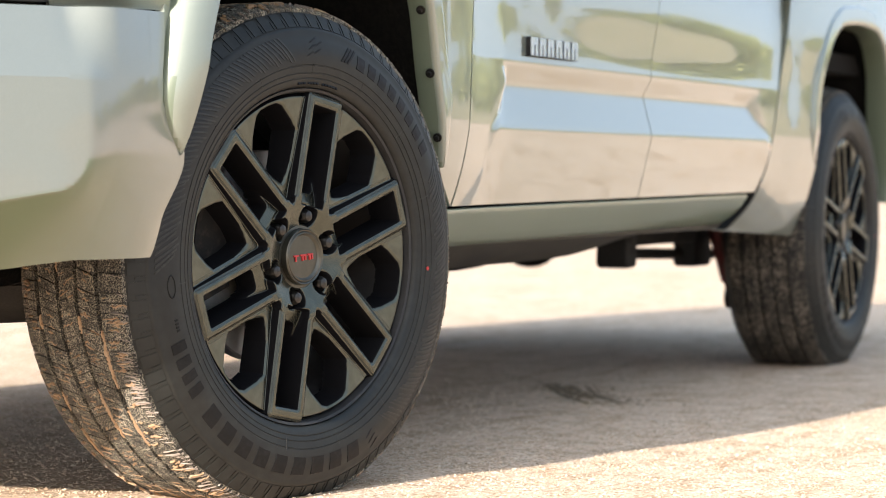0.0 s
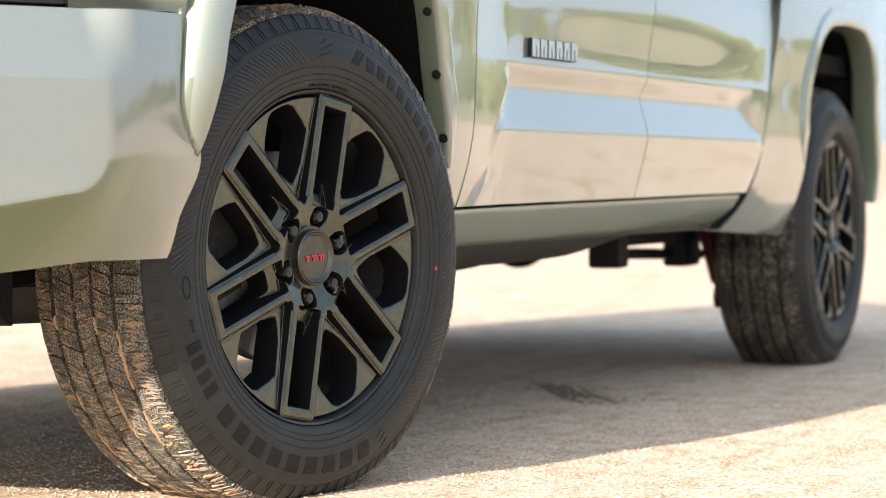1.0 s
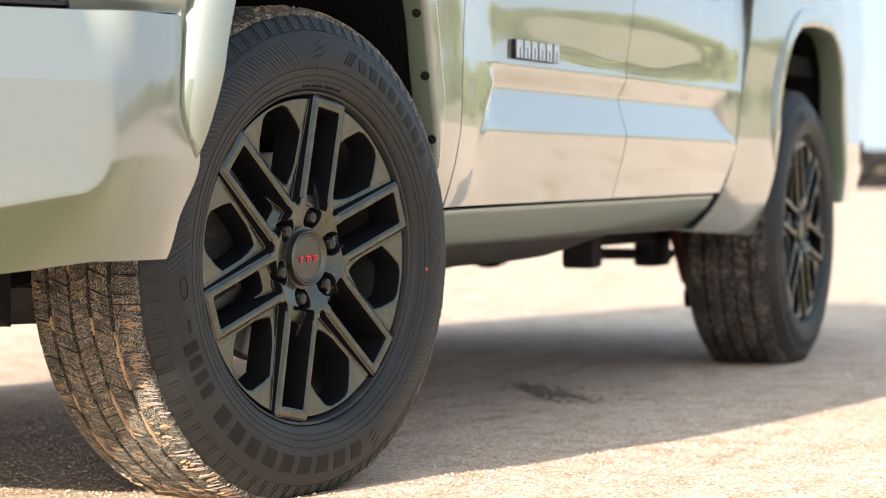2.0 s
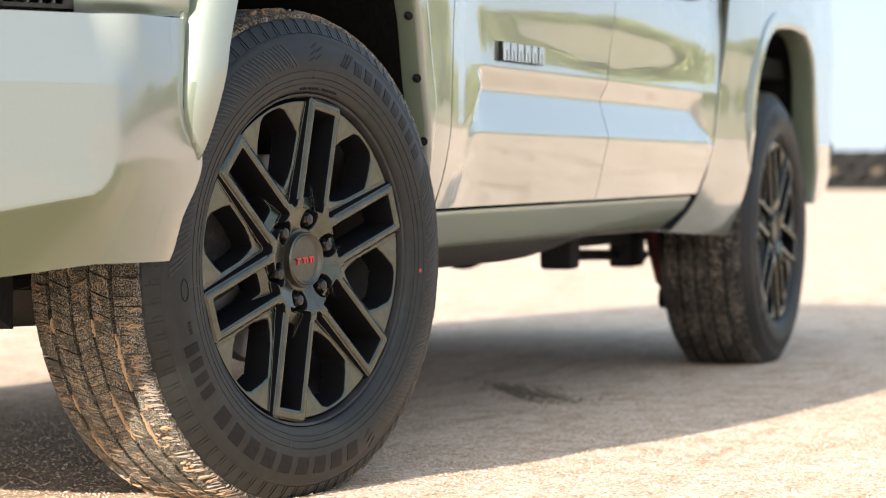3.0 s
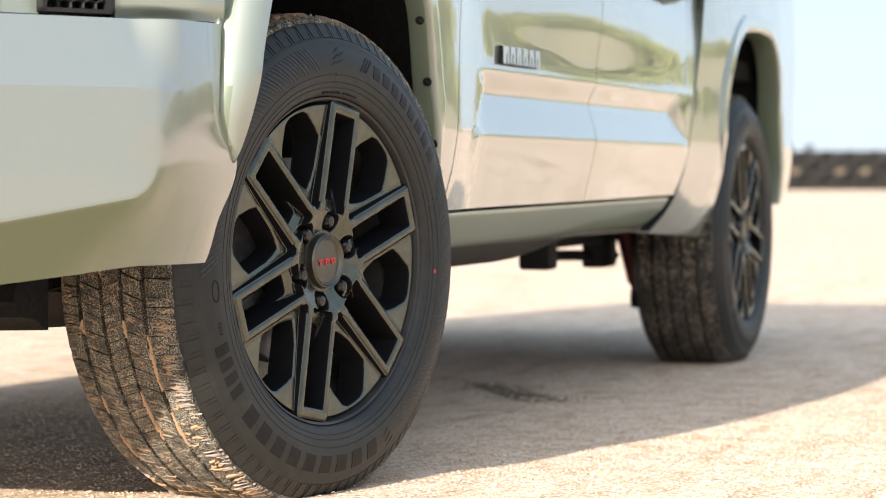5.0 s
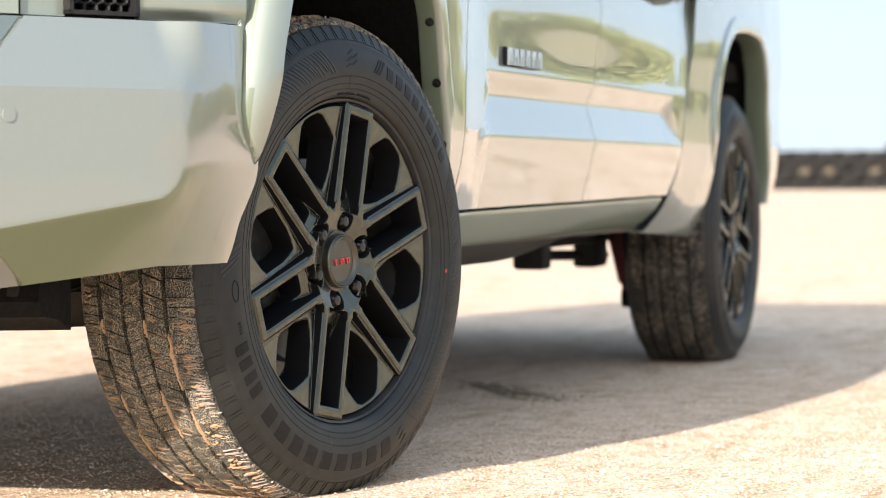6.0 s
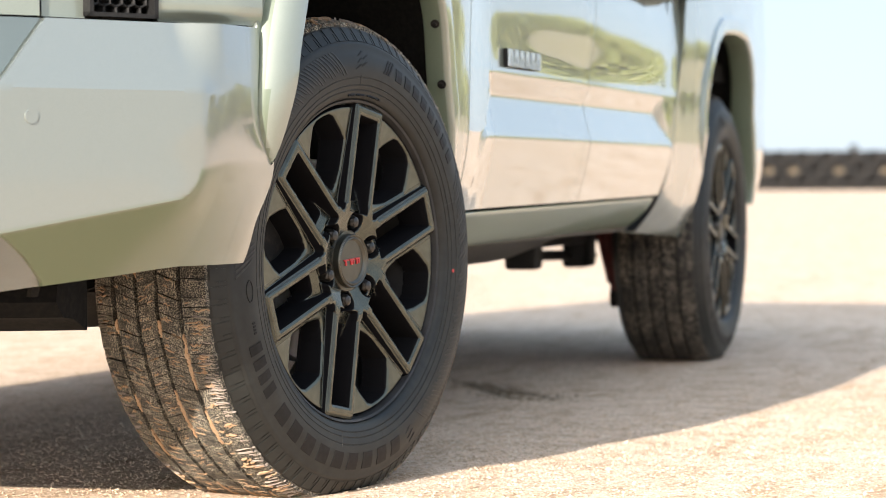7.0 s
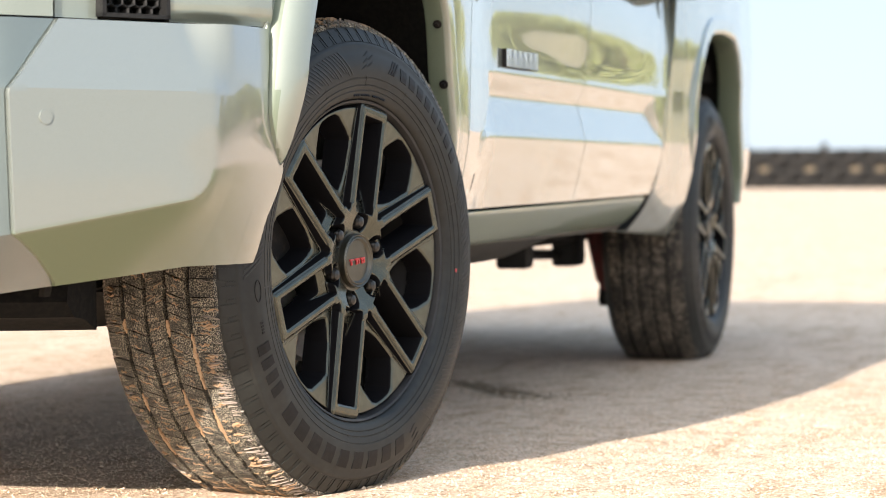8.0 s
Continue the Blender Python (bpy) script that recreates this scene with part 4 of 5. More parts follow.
def build_tyre(wheel):
    side = [(0.2830, -0.004), (0.2836, 0.010), (0.2870, 0.0205), (0.2920, 0.0255), (0.2985, 0.0280), (0.2990, 0.0268), (0.3005, 0.0268), (0.3010, 0.0288), (0.3075, 0.0315), (0.3080, 0.0303), (0.3095, 0.0303), (0.3100, 0.0323), (0.3200, 0.0350), (0.3205, 0.0338), (0.3222, 0.0340), (0.3228, 0.0360), (0.3350, 0.0380), (0.3480, 0.0370), (0.3620, 0.0308), (0.3710, 0.0218), (0.3730, 0.0220), (0.3760, 0.0172), (0.3775, 0.0140), (0.3860, 0.0062), (0.3960, -0.0030), (0.4025, -0.0170), (0.4055, -0.0300)]
    side = [(r + GROW * step(0.350, 0.398, r), n if n < 0.016 else 0.016 + 0.65 * (n - 0.016)) for r, n in side]
    prof = side + [(0.4062 + GROW, TYRE_MID)] + [(r, max(-0.262, 2 * TYRE_MID - n)) for r, n in reversed(side)]
    bm = lathe(prof, 144)
    for v in bm.verts:
        v.co = rest(v.co)
    tyre = part("tyre", bm, RUBBER, wheel, "black all-terrain tyre with dusty sidewall", 50)
    tyre.data.materials.append(LETTER)
    for f in tyre.data.polygons:
        if math.hypot(f.center.x, f.center.z) > 0.4035 + GROW:   # darker rubber down in the grooves, to set off the blocks
            f.material_index = 1
    rng = random.Random(8)
    # tread blocks in five ribs, cut by slanted sipes
    verts, faces, cverts, cfaces = [], [], [], []

    def slab(V, F, corners, r0, r1, shrink=0.0):
        """A block between two radii over four (lateral, angle) corners."""
        cl = sum(c[0] for c in corners) / 4
        ca = sum(c[1] for c in corners) / 4
        base = len(V)
        for r, k in ((r0, 1.0), (r1, 1 - shrink)):
            for l, a in corners:
                l2, a2 = cl + (l - cl) * k, ca + (a - ca) * k
                drop = 0.0 if abs(l2) < 0.085 else (abs(l2) - 0.085) ** 1.5 * 2.2
                V.append(rest(((r - drop) * math.cos(a2), -(TYRE_MID + l2), (r - drop) * math.sin(a2))))
        F.extend([(base + 4, base + 5, base + 6, base + 7), (base, base + 1, base + 5, base + 4), (base + 1, base + 2, base + 6, base + 5), (base + 2, base + 3, base + 7, base + 6), (base + 3, base, base + 4, base + 7)])
    ribs = ((-0.114, -0.071, 0.10), (-0.064, -0.024, 0.9), (-0.018, 0.018, -0.9), (0.024, 0.064, 0.9), (0.071, 0.114, 0.10))
    N = 84
    for j, (l0, l1, skew) in enumerate(ribs):
        for i in range(N):
            for sub in range(2):
                p = 2 * math.pi / N
                a0 = p * (i + 0.5 * sub + (0.25 if j % 2 else 0)) + rng.uniform(-0.03, 0.03) * p
                gap = 0.030 if sub else 0.008
                a1 = a0 + p * (0.5 - gap)
                sk = skew * (l1 - l0) * 0.85
                jog = rng.uniform(-0.0012, 0.0012)
                cor = [(l0 + jog, a0), (l1 + jog, a0 + sk), (l1 + jog, a1 + sk), (l0 + jog, a1)]
                slab(verts, faces, cor, 0.403 + GROW, 0.4148 + GROW + rng.uniform(-0.0006, 0.0006), 0.045)

    dverts, dfaces = [], []

    def smear(path, wide, lift, cverts=cverts, cfaces=cfaces):
        """A ragged ridge of clay along (lateral, angle) points, thick in the middle."""
        base, m = len(cverts), len(path)
        for q, (l, a) in enumerate(path):
            l2, a2 = path[min(q + 1, m - 1)]
            l1, a1 = path[max(q - 1, 0)]
            dl, da = l2 - l1, (a2 - a1) * 0.414
            L = math.hypot(dl, da) or 1.0
            end = math.sin(math.pi * (q + 0.35) / (m - 0.3))
            for side, h in ((-1, -0.0030), (-0.55, lift), (0.1, lift * 1.4), (0.6, lift * 0.8), (1, -0.0030)):
                w = wide * side * (0.25 + 0.75 * end) * rng.uniform(0.30, 1.50)
                ll, aa = l - da / L * w, a + dl / L * w / 0.414
                drop = 0.0 if abs(ll) < 0.085 else (abs(ll) - 0.085) ** 1.5 * 2.2
                r = 0.4146 + GROW + h * (1 if h < 0 else rng.uniform(0.5, 1.3)) - drop
                cverts.append(rest((r * math.cos(aa), -(TYRE_MID + ll), r * math.sin(aa))))
        for q in range(m - 1):
            for k in range(4):
                o = base + 5 * q + k
                cfaces.append((o, o + 1, o + 6, o + 5))
    # long runs of clay that fill the grooves in places
    for l in (-0.0675, -0.021, 0.021, 0.0675):
        a = rng.uniform(0, 0.3)
        while a < 6.28:
            run = rng.uniform(0.05, 0.26)
            m = int(run / 0.007) + 3
            if rng.random() < 0.72:
                smear([(l + rng.uniform(-0.0016, 0.0020), a + run * q / (m - 1)) for q in range(m)], rng.uniform(0.0040, 0.0076), 0.0007)
            a += run + rng.uniform(0.05, 0.45)
    # slanted streaks in the sipes and across the blocks
    for l0, l1, skew in ribs:
        for _ in range(210):
            a, L = rng.uniform(0, 6.28), l1 - l0
            t0 = rng.uniform(-0.05, 0.6)
            t1 = min(1.05, t0 + rng.uniform(0.12, 0.55))
            m = rng.randint(4, 7)
            sk = skew * L * 0.85
            smear([(l0 + L * (t0 + (t1 - t0) * q / (m - 1)), a + sk * (t0 + (t1 - t0) * q / (m - 1)) + rng.uniform(-0.006, 0.006)) for q in range(m)], rng.uniform(0.0007, 0.0022), 0.0007)
    # clay drawn over the shoulders in burrs
    for s in (-1, 1):
        for _ in range(330):
            a = rng.uniform(0, 6.28)
            l0, out = rng.uniform(0.086, 0.108), rng.uniform(-0.004, 0.005)
            m = 6
            smear([(s * (l0 + (0.1140 + 0.7 * out - l0) * q / (m - 1)), a + rng.uniform(-0.003, 0.003) + 0.012 * q / m) for q in range(m)], rng.uniform(0.0003, 0.0009), 0.0003, dverts, dfaces)
    # loose blobs
    for _ in range(24):
        l, a = rng.uniform(-0.11, 0.11), rng.uniform(0, 6.28)
        smear([(l + rng.uniform(-0.002, 0.002), a + 0.006 * q) for q in range(4)], rng.uniform(0.0012, 0.0032), 0.0004, dverts, dfaces)
    tagged(raw("tread", verts, faces, TREAD, wheel, "dust-caked tread blocks in five ribs", 30), kind="stuff")
    tagged(raw("mud", cverts, cfaces, CLAY, wheel, "dried orange clay packed in the tread grooves", 30), kind="stuff")
    tagged(raw("dust_crust", dverts, dfaces, DUST, wheel, "pale dried dust in ragged burrs along the tread edge", 30), kind="stuff")
    # shoulder lugs, ribbing and moulded marks on the sidewall
    fn = curve([(r, n) for r, n in side], 0.0)

    def wedge(V, F, a0, a1, r0, r1, h, seg=2, slant=0.0):
        base = len(V)
        steps = [(r0, -0.001), (r0 + 0.0007, h)] + [(r0 + (r1 - r0) * q / 6, h) for q in range(1, 6)] + [(r1 - 0.0007, h), (r1, -0.001)]
        m = len(steps)
        for i in range(seg + 1):
            a = a0 + (a1 - a0) * i / seg
            for r, up in steps:
                aa = a + slant * (r - r0) / (r1 - r0)
                V.append(rest((r * math.cos(aa), -(fn(r) + up), r * math.sin(aa))))
        for i in range(seg):
            for q in range(m - 1):
                o = base + m * i + q
                F.append((o, o + 1, o + m + 1, o + m))
        F.append(tuple(range(base, base + m)))
        o = base + m * seg
        F.append(tuple(range(o + m - 1, o - 1, -1)))
    V, F = [], []
    for i in range(N):
        p = 2 * math.pi / N
        wedge(V, F, p * i, p * (i + 0.66), 0.3850, 0.4100, 0.0016, 2)
        wedge(V, F, p * (i + 0.74), p * (i + 0.90), 0.3850, 0.4000, 0.0012, 1)
    tagged(raw("shoulder_tread", V, F, RUBBER, wheel, "black moulded blocks round the tyre shoulder", 30), kind="stuff")
    V, F = [], []
    for d0, d1 in ((98, 178), (-58, 22)):
        d = d0
        while d < d1:
            a = radians(d)
            inner = 0.331 + 0.004 * math.sin(d)
            wedge(V, F, a, a + 0.0115, inner, 0.3725, 0.0009, 1, 0.085)
            d += 1.5
    for d in (18, 42, 66, 90, 114, 138, 162, 186, 210, 234, 258, 282, 306, 330):
        wedge(V, F, radians(d), radians(d) + 0.003, 0.302, 0.327, 0.0003, 1)
    tagged(raw("sidewall_ribbing", V, F, RIB, wheel, "fine radial ribs on the sidewall", 30), kind="stuff")
    # raised marks: one plain block for each moulded character
    for name, mat, d0, d1, n, r0, r1 in (("sidewall_mark", PALE_LETTER, 72.0, 29.5, 8, 0.3360, 0.3605), ("sidewall_mark", LETTER, -138.5, -68.5, 9, 0.3345, 0.3655), ("sidewall_mark", LETTER, -159.5, -142.0, 4, 0.3350, 0.3645), ("sidewall_mark", LETTER, -165.0, -161.2, 4, 0.3400, 0.3475)):
        for i in range(n):
            V, F = [], []
            p = (d1 - d0) / n
            a0, a1 = radians(d0 + p * (i + 0.17)), radians(d0 + p * (i + 0.80))
            wedge(V, F, min(a0, a1), max(a0, a1), r0, r1, 0.0009, 3)
            raw(name, V, F, mat, wheel, "raised moulded bar", 30)
    for d, r0, r1 in ((92.5, 0.336, 0.345), (91.7, 0.347, 0.357), (90.9, 0.359, 0.369), (89.5, 0.340, 0.350), (88.7, 0.353, 0.363), (77.5, 0.337, 0.3655), (76.2, 0.337, 0.3655), (74.9, 0.337, 0.3655), (-63.5, 0.336, 0.345), (-62.7, 0.347, 0.357), (-61.9, 0.359, 0.369)):
        V, F = [], []
        wedge(V, F, radians(d), radians(d) + 0.014, r0, r1, 0.0010, 1, -0.05)
        raw("sidewall_mark", V, F, PALE_LETTER, wheel, "slanted moulded bar", 30)
    sidewall_trifles(wheel, fn)


def sidewall_trifles(wheel, fn):
    """A moulded oval, a paint dot and a row of tiny bars on the sidewall."""
    bm = bmesh.new()
    c, r0 = radians(-173.5), 0.3440
    rows = []
    for i in range(29):
        t = 2 * math.pi * i / 28
        row = []
        for k, up in ((1.0, 0.0), (0.96, 0.0009), (0.86, 0.0009), (0.82, 0.0)):
            r, a = r0 + 0.0085 * k * math.cos(t), c + 0.056 * k * math.sin(t)
            row.append((r * math.cos(a), -(fn(r) + up), r * math.sin(a)))
        rows.append(row)
    grid_bm(rows, False, bm)
    part("sidewall_mark", bm, LETTER, wheel, "moulded oval ring")
    a, r = radians(-5), 0.3135
    bm = rod_bm((r * math.cos(a), -fn(r) + 0.002, r * math.sin(a)), (r * math.cos(a), -fn(r) - 0.0006, r * math.sin(a)), 0.0035, 14)
    part("paint_dot", bm, RED, wheel, "small faded red paint dot")
    for d in (96, 94.6, 93.2, 91, 89.6, 88.2, 86.8, 84, 82.6, 81.2, 79.8, 78.4, 77):
        a, r = radians(d), 0.2925
        bm = box_bm(-0.0022, -0.0008, -0.0030, 0.0022, 0.002, 0.0030, 0.0)
        bm.transform(Matrix.Translation((r * math.cos(a), -fn(r), r * math.sin(a))) @ Matrix.Rotation(math.pi / 2 - a, 4, "Y") @ Matrix.Rotation(radians(-25), 4, "X"))
        part("sidewall_mark", bm, LETTER, wheel, "tiny moulded bar")


def build_wheels():
    w = build_wheel()
    off = Vector((0, 0.031, 0.405)) - TRUCK_AT
    w.matrix_basis = Matrix.Translation(off) @ Matrix.Rotation(radians(-14.6), 4, "Z")
    off = Vector((3.695, 0.040, 0.3812)) - TRUCK_AT
    rear = copy_thing(w, Matrix.Translation(off) @ Matrix.Rotation(radians(33), 4, "Y"))
    for o in list(rear.children):
        if o.name.startswith(("tyre", "tread", "shoulder_tread", "sidewall", "paint_dot")):
            o.matrix_basis = Matrix.Rotation(radians(-33), 4, "Y") @ o.matrix_basis   # its flat stays on the ground
        if o.name.startswith(("mud", "dust_crust", "cap_emblem")):
            bpy.data.objects.remove(o)
        elif o.name.startswith("tread"):
            o.data = o.data.copy()
            o.data.materials[0] = REAR_TREAD
            tagged(o, "worn dark tread blocks with little dust", kind="stuff")
    off = Vector((3.695, 2 * MID - 0.040, 0.3812)) - TRUCK_AT
    copy_thing(w, Matrix.Translation(off) @ Matrix.Rotation(math.pi, 4, "Z"))
    off = Vector((0.0, 2 * MID - 0.031, 0.405)) - TRUCK_AT
    copy_thing(w, Matrix.Translation(off) @ Matrix.Rotation(math.pi - radians(14.6), 4, "Z"))


# ---- badge on the front door ----
def build_badge():
    x0, x1, z0, z1 = 1.005, 1.285, 0.787, 0.826
    n, t = 6, 0.0150
    for i in range(n):
        p = (x1 - x0) / n
        xa, xb = x0 + p * (i + 0.07), x0 + p * (i + 0.90)
        y = side_y((xa + xb) / 2, 0.805)
        body, face = bmesh.new(), bmesh.new()
        arch = [(xa, z0), (xa + t, z0), (xa + t, z1 - t), (xb - t, z1 - t), (xb - t, z0), (xb, z0), (xb, z1), (xa, z1)]
        for bm, y0, y1, inset in ((body, y - 0.010, y + 0.002, 0.0), (face, y - 0.0125, y - 0.0102, 0.0008)):
            cx, cz = (xa + xb) / 2, (z0 + z1) / 2
            rings = [[bm.verts.new((x - math.copysign(inset, x - cx), v, z - math.copysign(inset, z - cz))) for x, z in arch] for v in (y0, y1)]
            for k in range(8):
                bm.faces.new((rings[0][k], rings[0][(k + 1) % 8], rings[1][(k + 1) % 8], rings[1][k]))
            for ring in rings:
                bm.faces.new(ring)
        badge = tpart("badge_bar", body, PLASTIC, "raised black badge shape with a polished face")
        face.transform(Matrix.Translation(-TRUCK_AT))
        part("badge_face", face, CHROME, badge, "polished metal face")


# ---- what shows underneath ----
def build_underside():
    # side rail of the ladder frame, mirrored
    for side in (0, 1):
        rows = []
        for i in range(25):
            x = -0.6 + 5.3 * i / 24
            zb = 0.355 + 0.05 * step(1.5, 2.3, x) + 0.14 * step(2.7, 3.3, x) + 0.05 * step(0.2, -0.4, x)
            zt = 0.50 + 0.14 * step(2.7, 3.3, x)
            y0 = 0.36
            rows.append([(x, y0, zb), (x, y0 + 0.09, zb), (x, y0 + 0.09, zt), (x, y0, zt)])
        bm = grid_bm(rows, True)
        if side:
            mirror(bm)
        tpart("frame_rail", bm, FRAME, "dusty black ladder-frame rail")
        # under-sill tray
        rows = []
        for i in range(13):
            x = 0.55 + 2.15 * i / 12
            d = 0.012 * step(0.6, 1.2, x)
            u = 0.055 * step(1.65, 2.55, x)
            rows.append([(x, 0.115, 0.425), (x, 0.12, 0.40), (x, 0.15, 0.366 + d + u), (x, 0.22, 0.336 + d + u), (x, 0.27, 0.330 + d + u), (x, 0.42, 0.336 + d + u)])
        bm = grid_bm(rows)
        if side:
            mirror(bm)
        tpart("body_tray", bm, TRAY, "dusty grey tray under the sill")
    # rounded pan, hanger bracket, spring eye rod, exhaust and axle
    bm = bmesh.new()
    bmesh.ops.create_uvsphere(bm, u_segments=24, v_segments=12, radius=1)
    bm.transform(Matrix.Translation((1.98, 0.62, 0.366)) @ Matrix.Diagonal((0.36, 0.14, 0.065, 1)))
    tpart("transfer_pan", bm, PLASTIC, "black rounded pan under the gearbox")
    for side in (0, 1):
        for name, mat, bm in (
            ("spring_hanger", PLASTIC, box_bm(2.71, 0.385, 0.288, 2.80, 0.478, 0.50, 0.012)),
            ("leaf_pack", FRAME, box_bm(2.79, 0.395, 0.347, 3.40, 0.465, 0.50, 0.006)),
            ("leaf_spring", FRAME, rod_bm((2.75, 0.45, 0.328), (3.70, 0.45, 0.300), 0.016, 10)),
            ("spring_seat", PLASTIC, box_bm(3.36, 0.395, 0.272, 3.52, 0.468, 0.43, 0.012)),
        ):
            if side:
                mirror(bm)
            tpart(name, bm, mat)
        bm = rod_bm((3.335, 0.345, 0.50), (3.490, 0.320, 0.235), 0.036, 20)
        rod_bm((3.490, 0.320, 0.235), (3.515, 0.316, 0.185), 0.030, 16, 0.024, bm)
        eye = rod_bm((3.515, 0.285, 0.178), (3.515, 0.345, 0.178), 0.034, 18)
        if side:
            mirror(bm)
            mirror(eye)
        tpart("shock_eye", eye, PLASTIC, "black rubber bush at the foot of the shock absorber", 40)
        tpart("shock_absorber", bm, SHOCK, "dull red rear shock absorber")
    tpart("rear_axle", rod_bm((3.70, 0.2, 0.40), (3.70, 2 * MID - 0.2, 0.40), 0.055, 20), FRAME, "dusty rear axle tube")
    bm = bmesh.new()
    bmesh.ops.create_uvsphere(bm, u_segments=20, v_segments=12, radius=1)
    bm.transform(Matrix.Translation((3.72, 1.06, 0.355)) @ Matrix.Diagonal((0.13, 0.105, 0.110, 1)))
    tpart("differential", bm, FRAME)
    tpart("exhaust_pipe", rod_bm((0.9, 1.25, 0.40), (4.6, 1.3, 0.42), 0.04, 14), FRAME)
    tpart("drive_shaft", rod_bm((2.0, MID, 0.42), (3.6, MID, 0.41), 0.04, 14), FRAME)
    tpart("cross_member", box_bm(-0.15, 0.25, 0.34, 0.25, 2 * MID - 0.25, 0.44, 0.02), LINER)
    rows = []
    for x, zb, zt in ((-0.30, 0.345, 0.36), (-0.27, 0.315, 0.40), (-0.20, 0.288, 0.44), (-0.08, 0.278, 0.44), (0.06, 0.280, 0.44), (0.14, 0.300, 0.44), (0.20, 0.345, 0.42)):
        rows.append([(x, MID + u * 0.66, zb + 0.05 * abs(u) ** 8) for u in (-1, -0.94, -0.85, -0.5, 0, 0.5, 0.85, 0.94, 1)] + [(x, MID + u * 0.66, zt) for u in (1, -1)])
    tpart("skid_plate", grid_bm(rows, True), PLASTIC, "black skid plate under the front axle", 40)
    tpart("floor_pan", box_bm(0.3, 0.16, 0.46, 4.8, 2 * MID - 0.16, 0.50, 0.01), LINER, "black underbody")
    tpart("engine_bay", box_bm(-0.85, 0.64, 0.46, 0.55, 2 * MID - 0.64, 1.05, 0.03), LINER)
    # black strip in the gap between the sill and the panel behind it
    for side in (0, 1):
        rows = []
        for i in range(15):
            z = 0.40 + 0.13 * i / 14
            x = gap_rear(z)
            y = plain_z(z) + plan_x(x)
            rows.append([(x - 0.008, y + 0.03, z), (x - 0.007, y + 0.002, z), (x + 0.009, y + 0.001, z), (x + 0.010, y + 0.03, z)])
        bm = grid_bm(rows)
        if side:
            mirror(bm)
        tpart("gap_seal", bm, PLASTIC, "black strip along the gap")


# ---- upper body: it throws the shadow ----
def build_upper_body():
    # inner shell behind the door gaps
    for side in (0, 1):
        bm = box_bm(0.56, 0.07, 0.49, 2.95, 0.10, 1.12, 0.0)
        if side:
            mirror(bm)
        tpart("inner_shell", bm, LINER, "dark inner door frame")
    # hood
    rows = []
    for i in range(17):
        t = i / 16
        x = -0.86 + 1.50 * t
        half = 0.58 + 0.30 * min(1, t / 0.35) ** 0.5 + 0.07 * t
        zt = 1.11 + 0.15 * min(1, t / 0.25) ** 0.6 + 0.03 * t
        rows.append([(x, MID + half * u, zt - 0.10 * abs(u) ** 6 + 0.02 * (1 - u * u)) for u in (-1, -0.97, -0.9, -0.7, -0.4, 0, 0.4, 0.7, 0.9, 0.97, 1)])
    tpart("hood", hem(grid_bm(rows), (0, 0, -0.05)), PAINT, "painted hood")
    # cab upper half with pillars and glass
    def cab_ring(z):
        t = (z - 1.06) / 0.87
        xf, xr = 0.58 + 0.76 * t ** 0.9, 3.00 - 0.12 * t
        h = MID - (-0.052 + 0.152 * t ** 1.5)
        return xf, xr, h
    rows = []
    for z in (1.06, 1.12, 1.3, 1.5, 1.7, 1.84, 1.90, 1.93):
        xf, xr, h = cab_ring(z)
        if z > 1.88:
            h -= 0.05 * (z - 1.86) / 0.07
        rows.append([(xf, MID - h, z), ((xf + xr) / 2, MID - h - 0.005, z), (xr, MID - h, z), (xr + 0.01, MID, z), (xr, MID + h, z), ((xf + xr) / 2, MID + h + 0.005, z), (xf, MID + h, z), (xf - 0.10, MID, z)])
    bm = grid_bm(rows, True)
    bm.faces.new([bm.verts.new(p) for p in rows[-1]])
    cab = tpart("cab", bm, PAINT, "painted cab with pillars and roof", 40)
    for side in (0, 1):
        for a, b in ((0.16, 0.46), (0.53, 0.86)):
            rows = []
            for z in (1.14, 1.3, 1.5, 1.7, 1.80):
                xf, xr, h = cab_ring(z)
                rows.append([(xf + (xr - xf) * (a + (b - a) * i / 4), MID - h - 0.010, z) for i in range(5)])
            bm = hem(grid_bm(rows), (0, 0.008, 0))
            if side:
                mirror(bm)
            bm.transform(Matrix.Translation(-TRUCK_AT))
            part("side_window", bm, GLASS, cab, "dark side window glass")
    rows = []
    for z in (1.20, 1.35, 1.5, 1.65, 1.8):
        xf, xr, h = cab_ring(z)
        rows.append([(xf - 0.012 - 0.10 * (1 - u * u), MID + h * 0.88 * u, z) for u in (-1, -0.5, 0, 0.5, 1)])
    bm = hem(grid_bm(rows), (0.01, 0, 0))
    bm.transform(Matrix.Translation(-TRUCK_AT))
    part("windscreen", bm, GLASS, cab, "dark windscreen glass")
    # load bed: upper flank, floor, tailgate
    for side in (0, 1):
        rows = [[(x, side_y(x, z) + 0.0, z) for x in [3.03 + 1.83 * i / 20 for i in range(21)]] for z in (1.075, 1.1, 1.14, 1.18, 1.21, 1.235, 1.25)]
        rows.append([(p[0], p[1] + 0.02, 1.262) for p in rows[-1]])
        rows.append([(p[0], p[1] + 0.08, 1.262) for p in rows[-2]])
        rows.append([(p[0], p[1] + 0.085, 1.00) for p in rows[-3]])
        bm = grid_bm(rows)
        if side:
            mirror(bm)
        tpart("bed_side", bm, PAINT, "painted flank of the load bed")
    tpart("tailgate", box_bm(4.80, 0.14, 0.62, 4.88, 2 * MID - 0.14, 1.24, 0.02), PAINT, "painted closed tailgate")
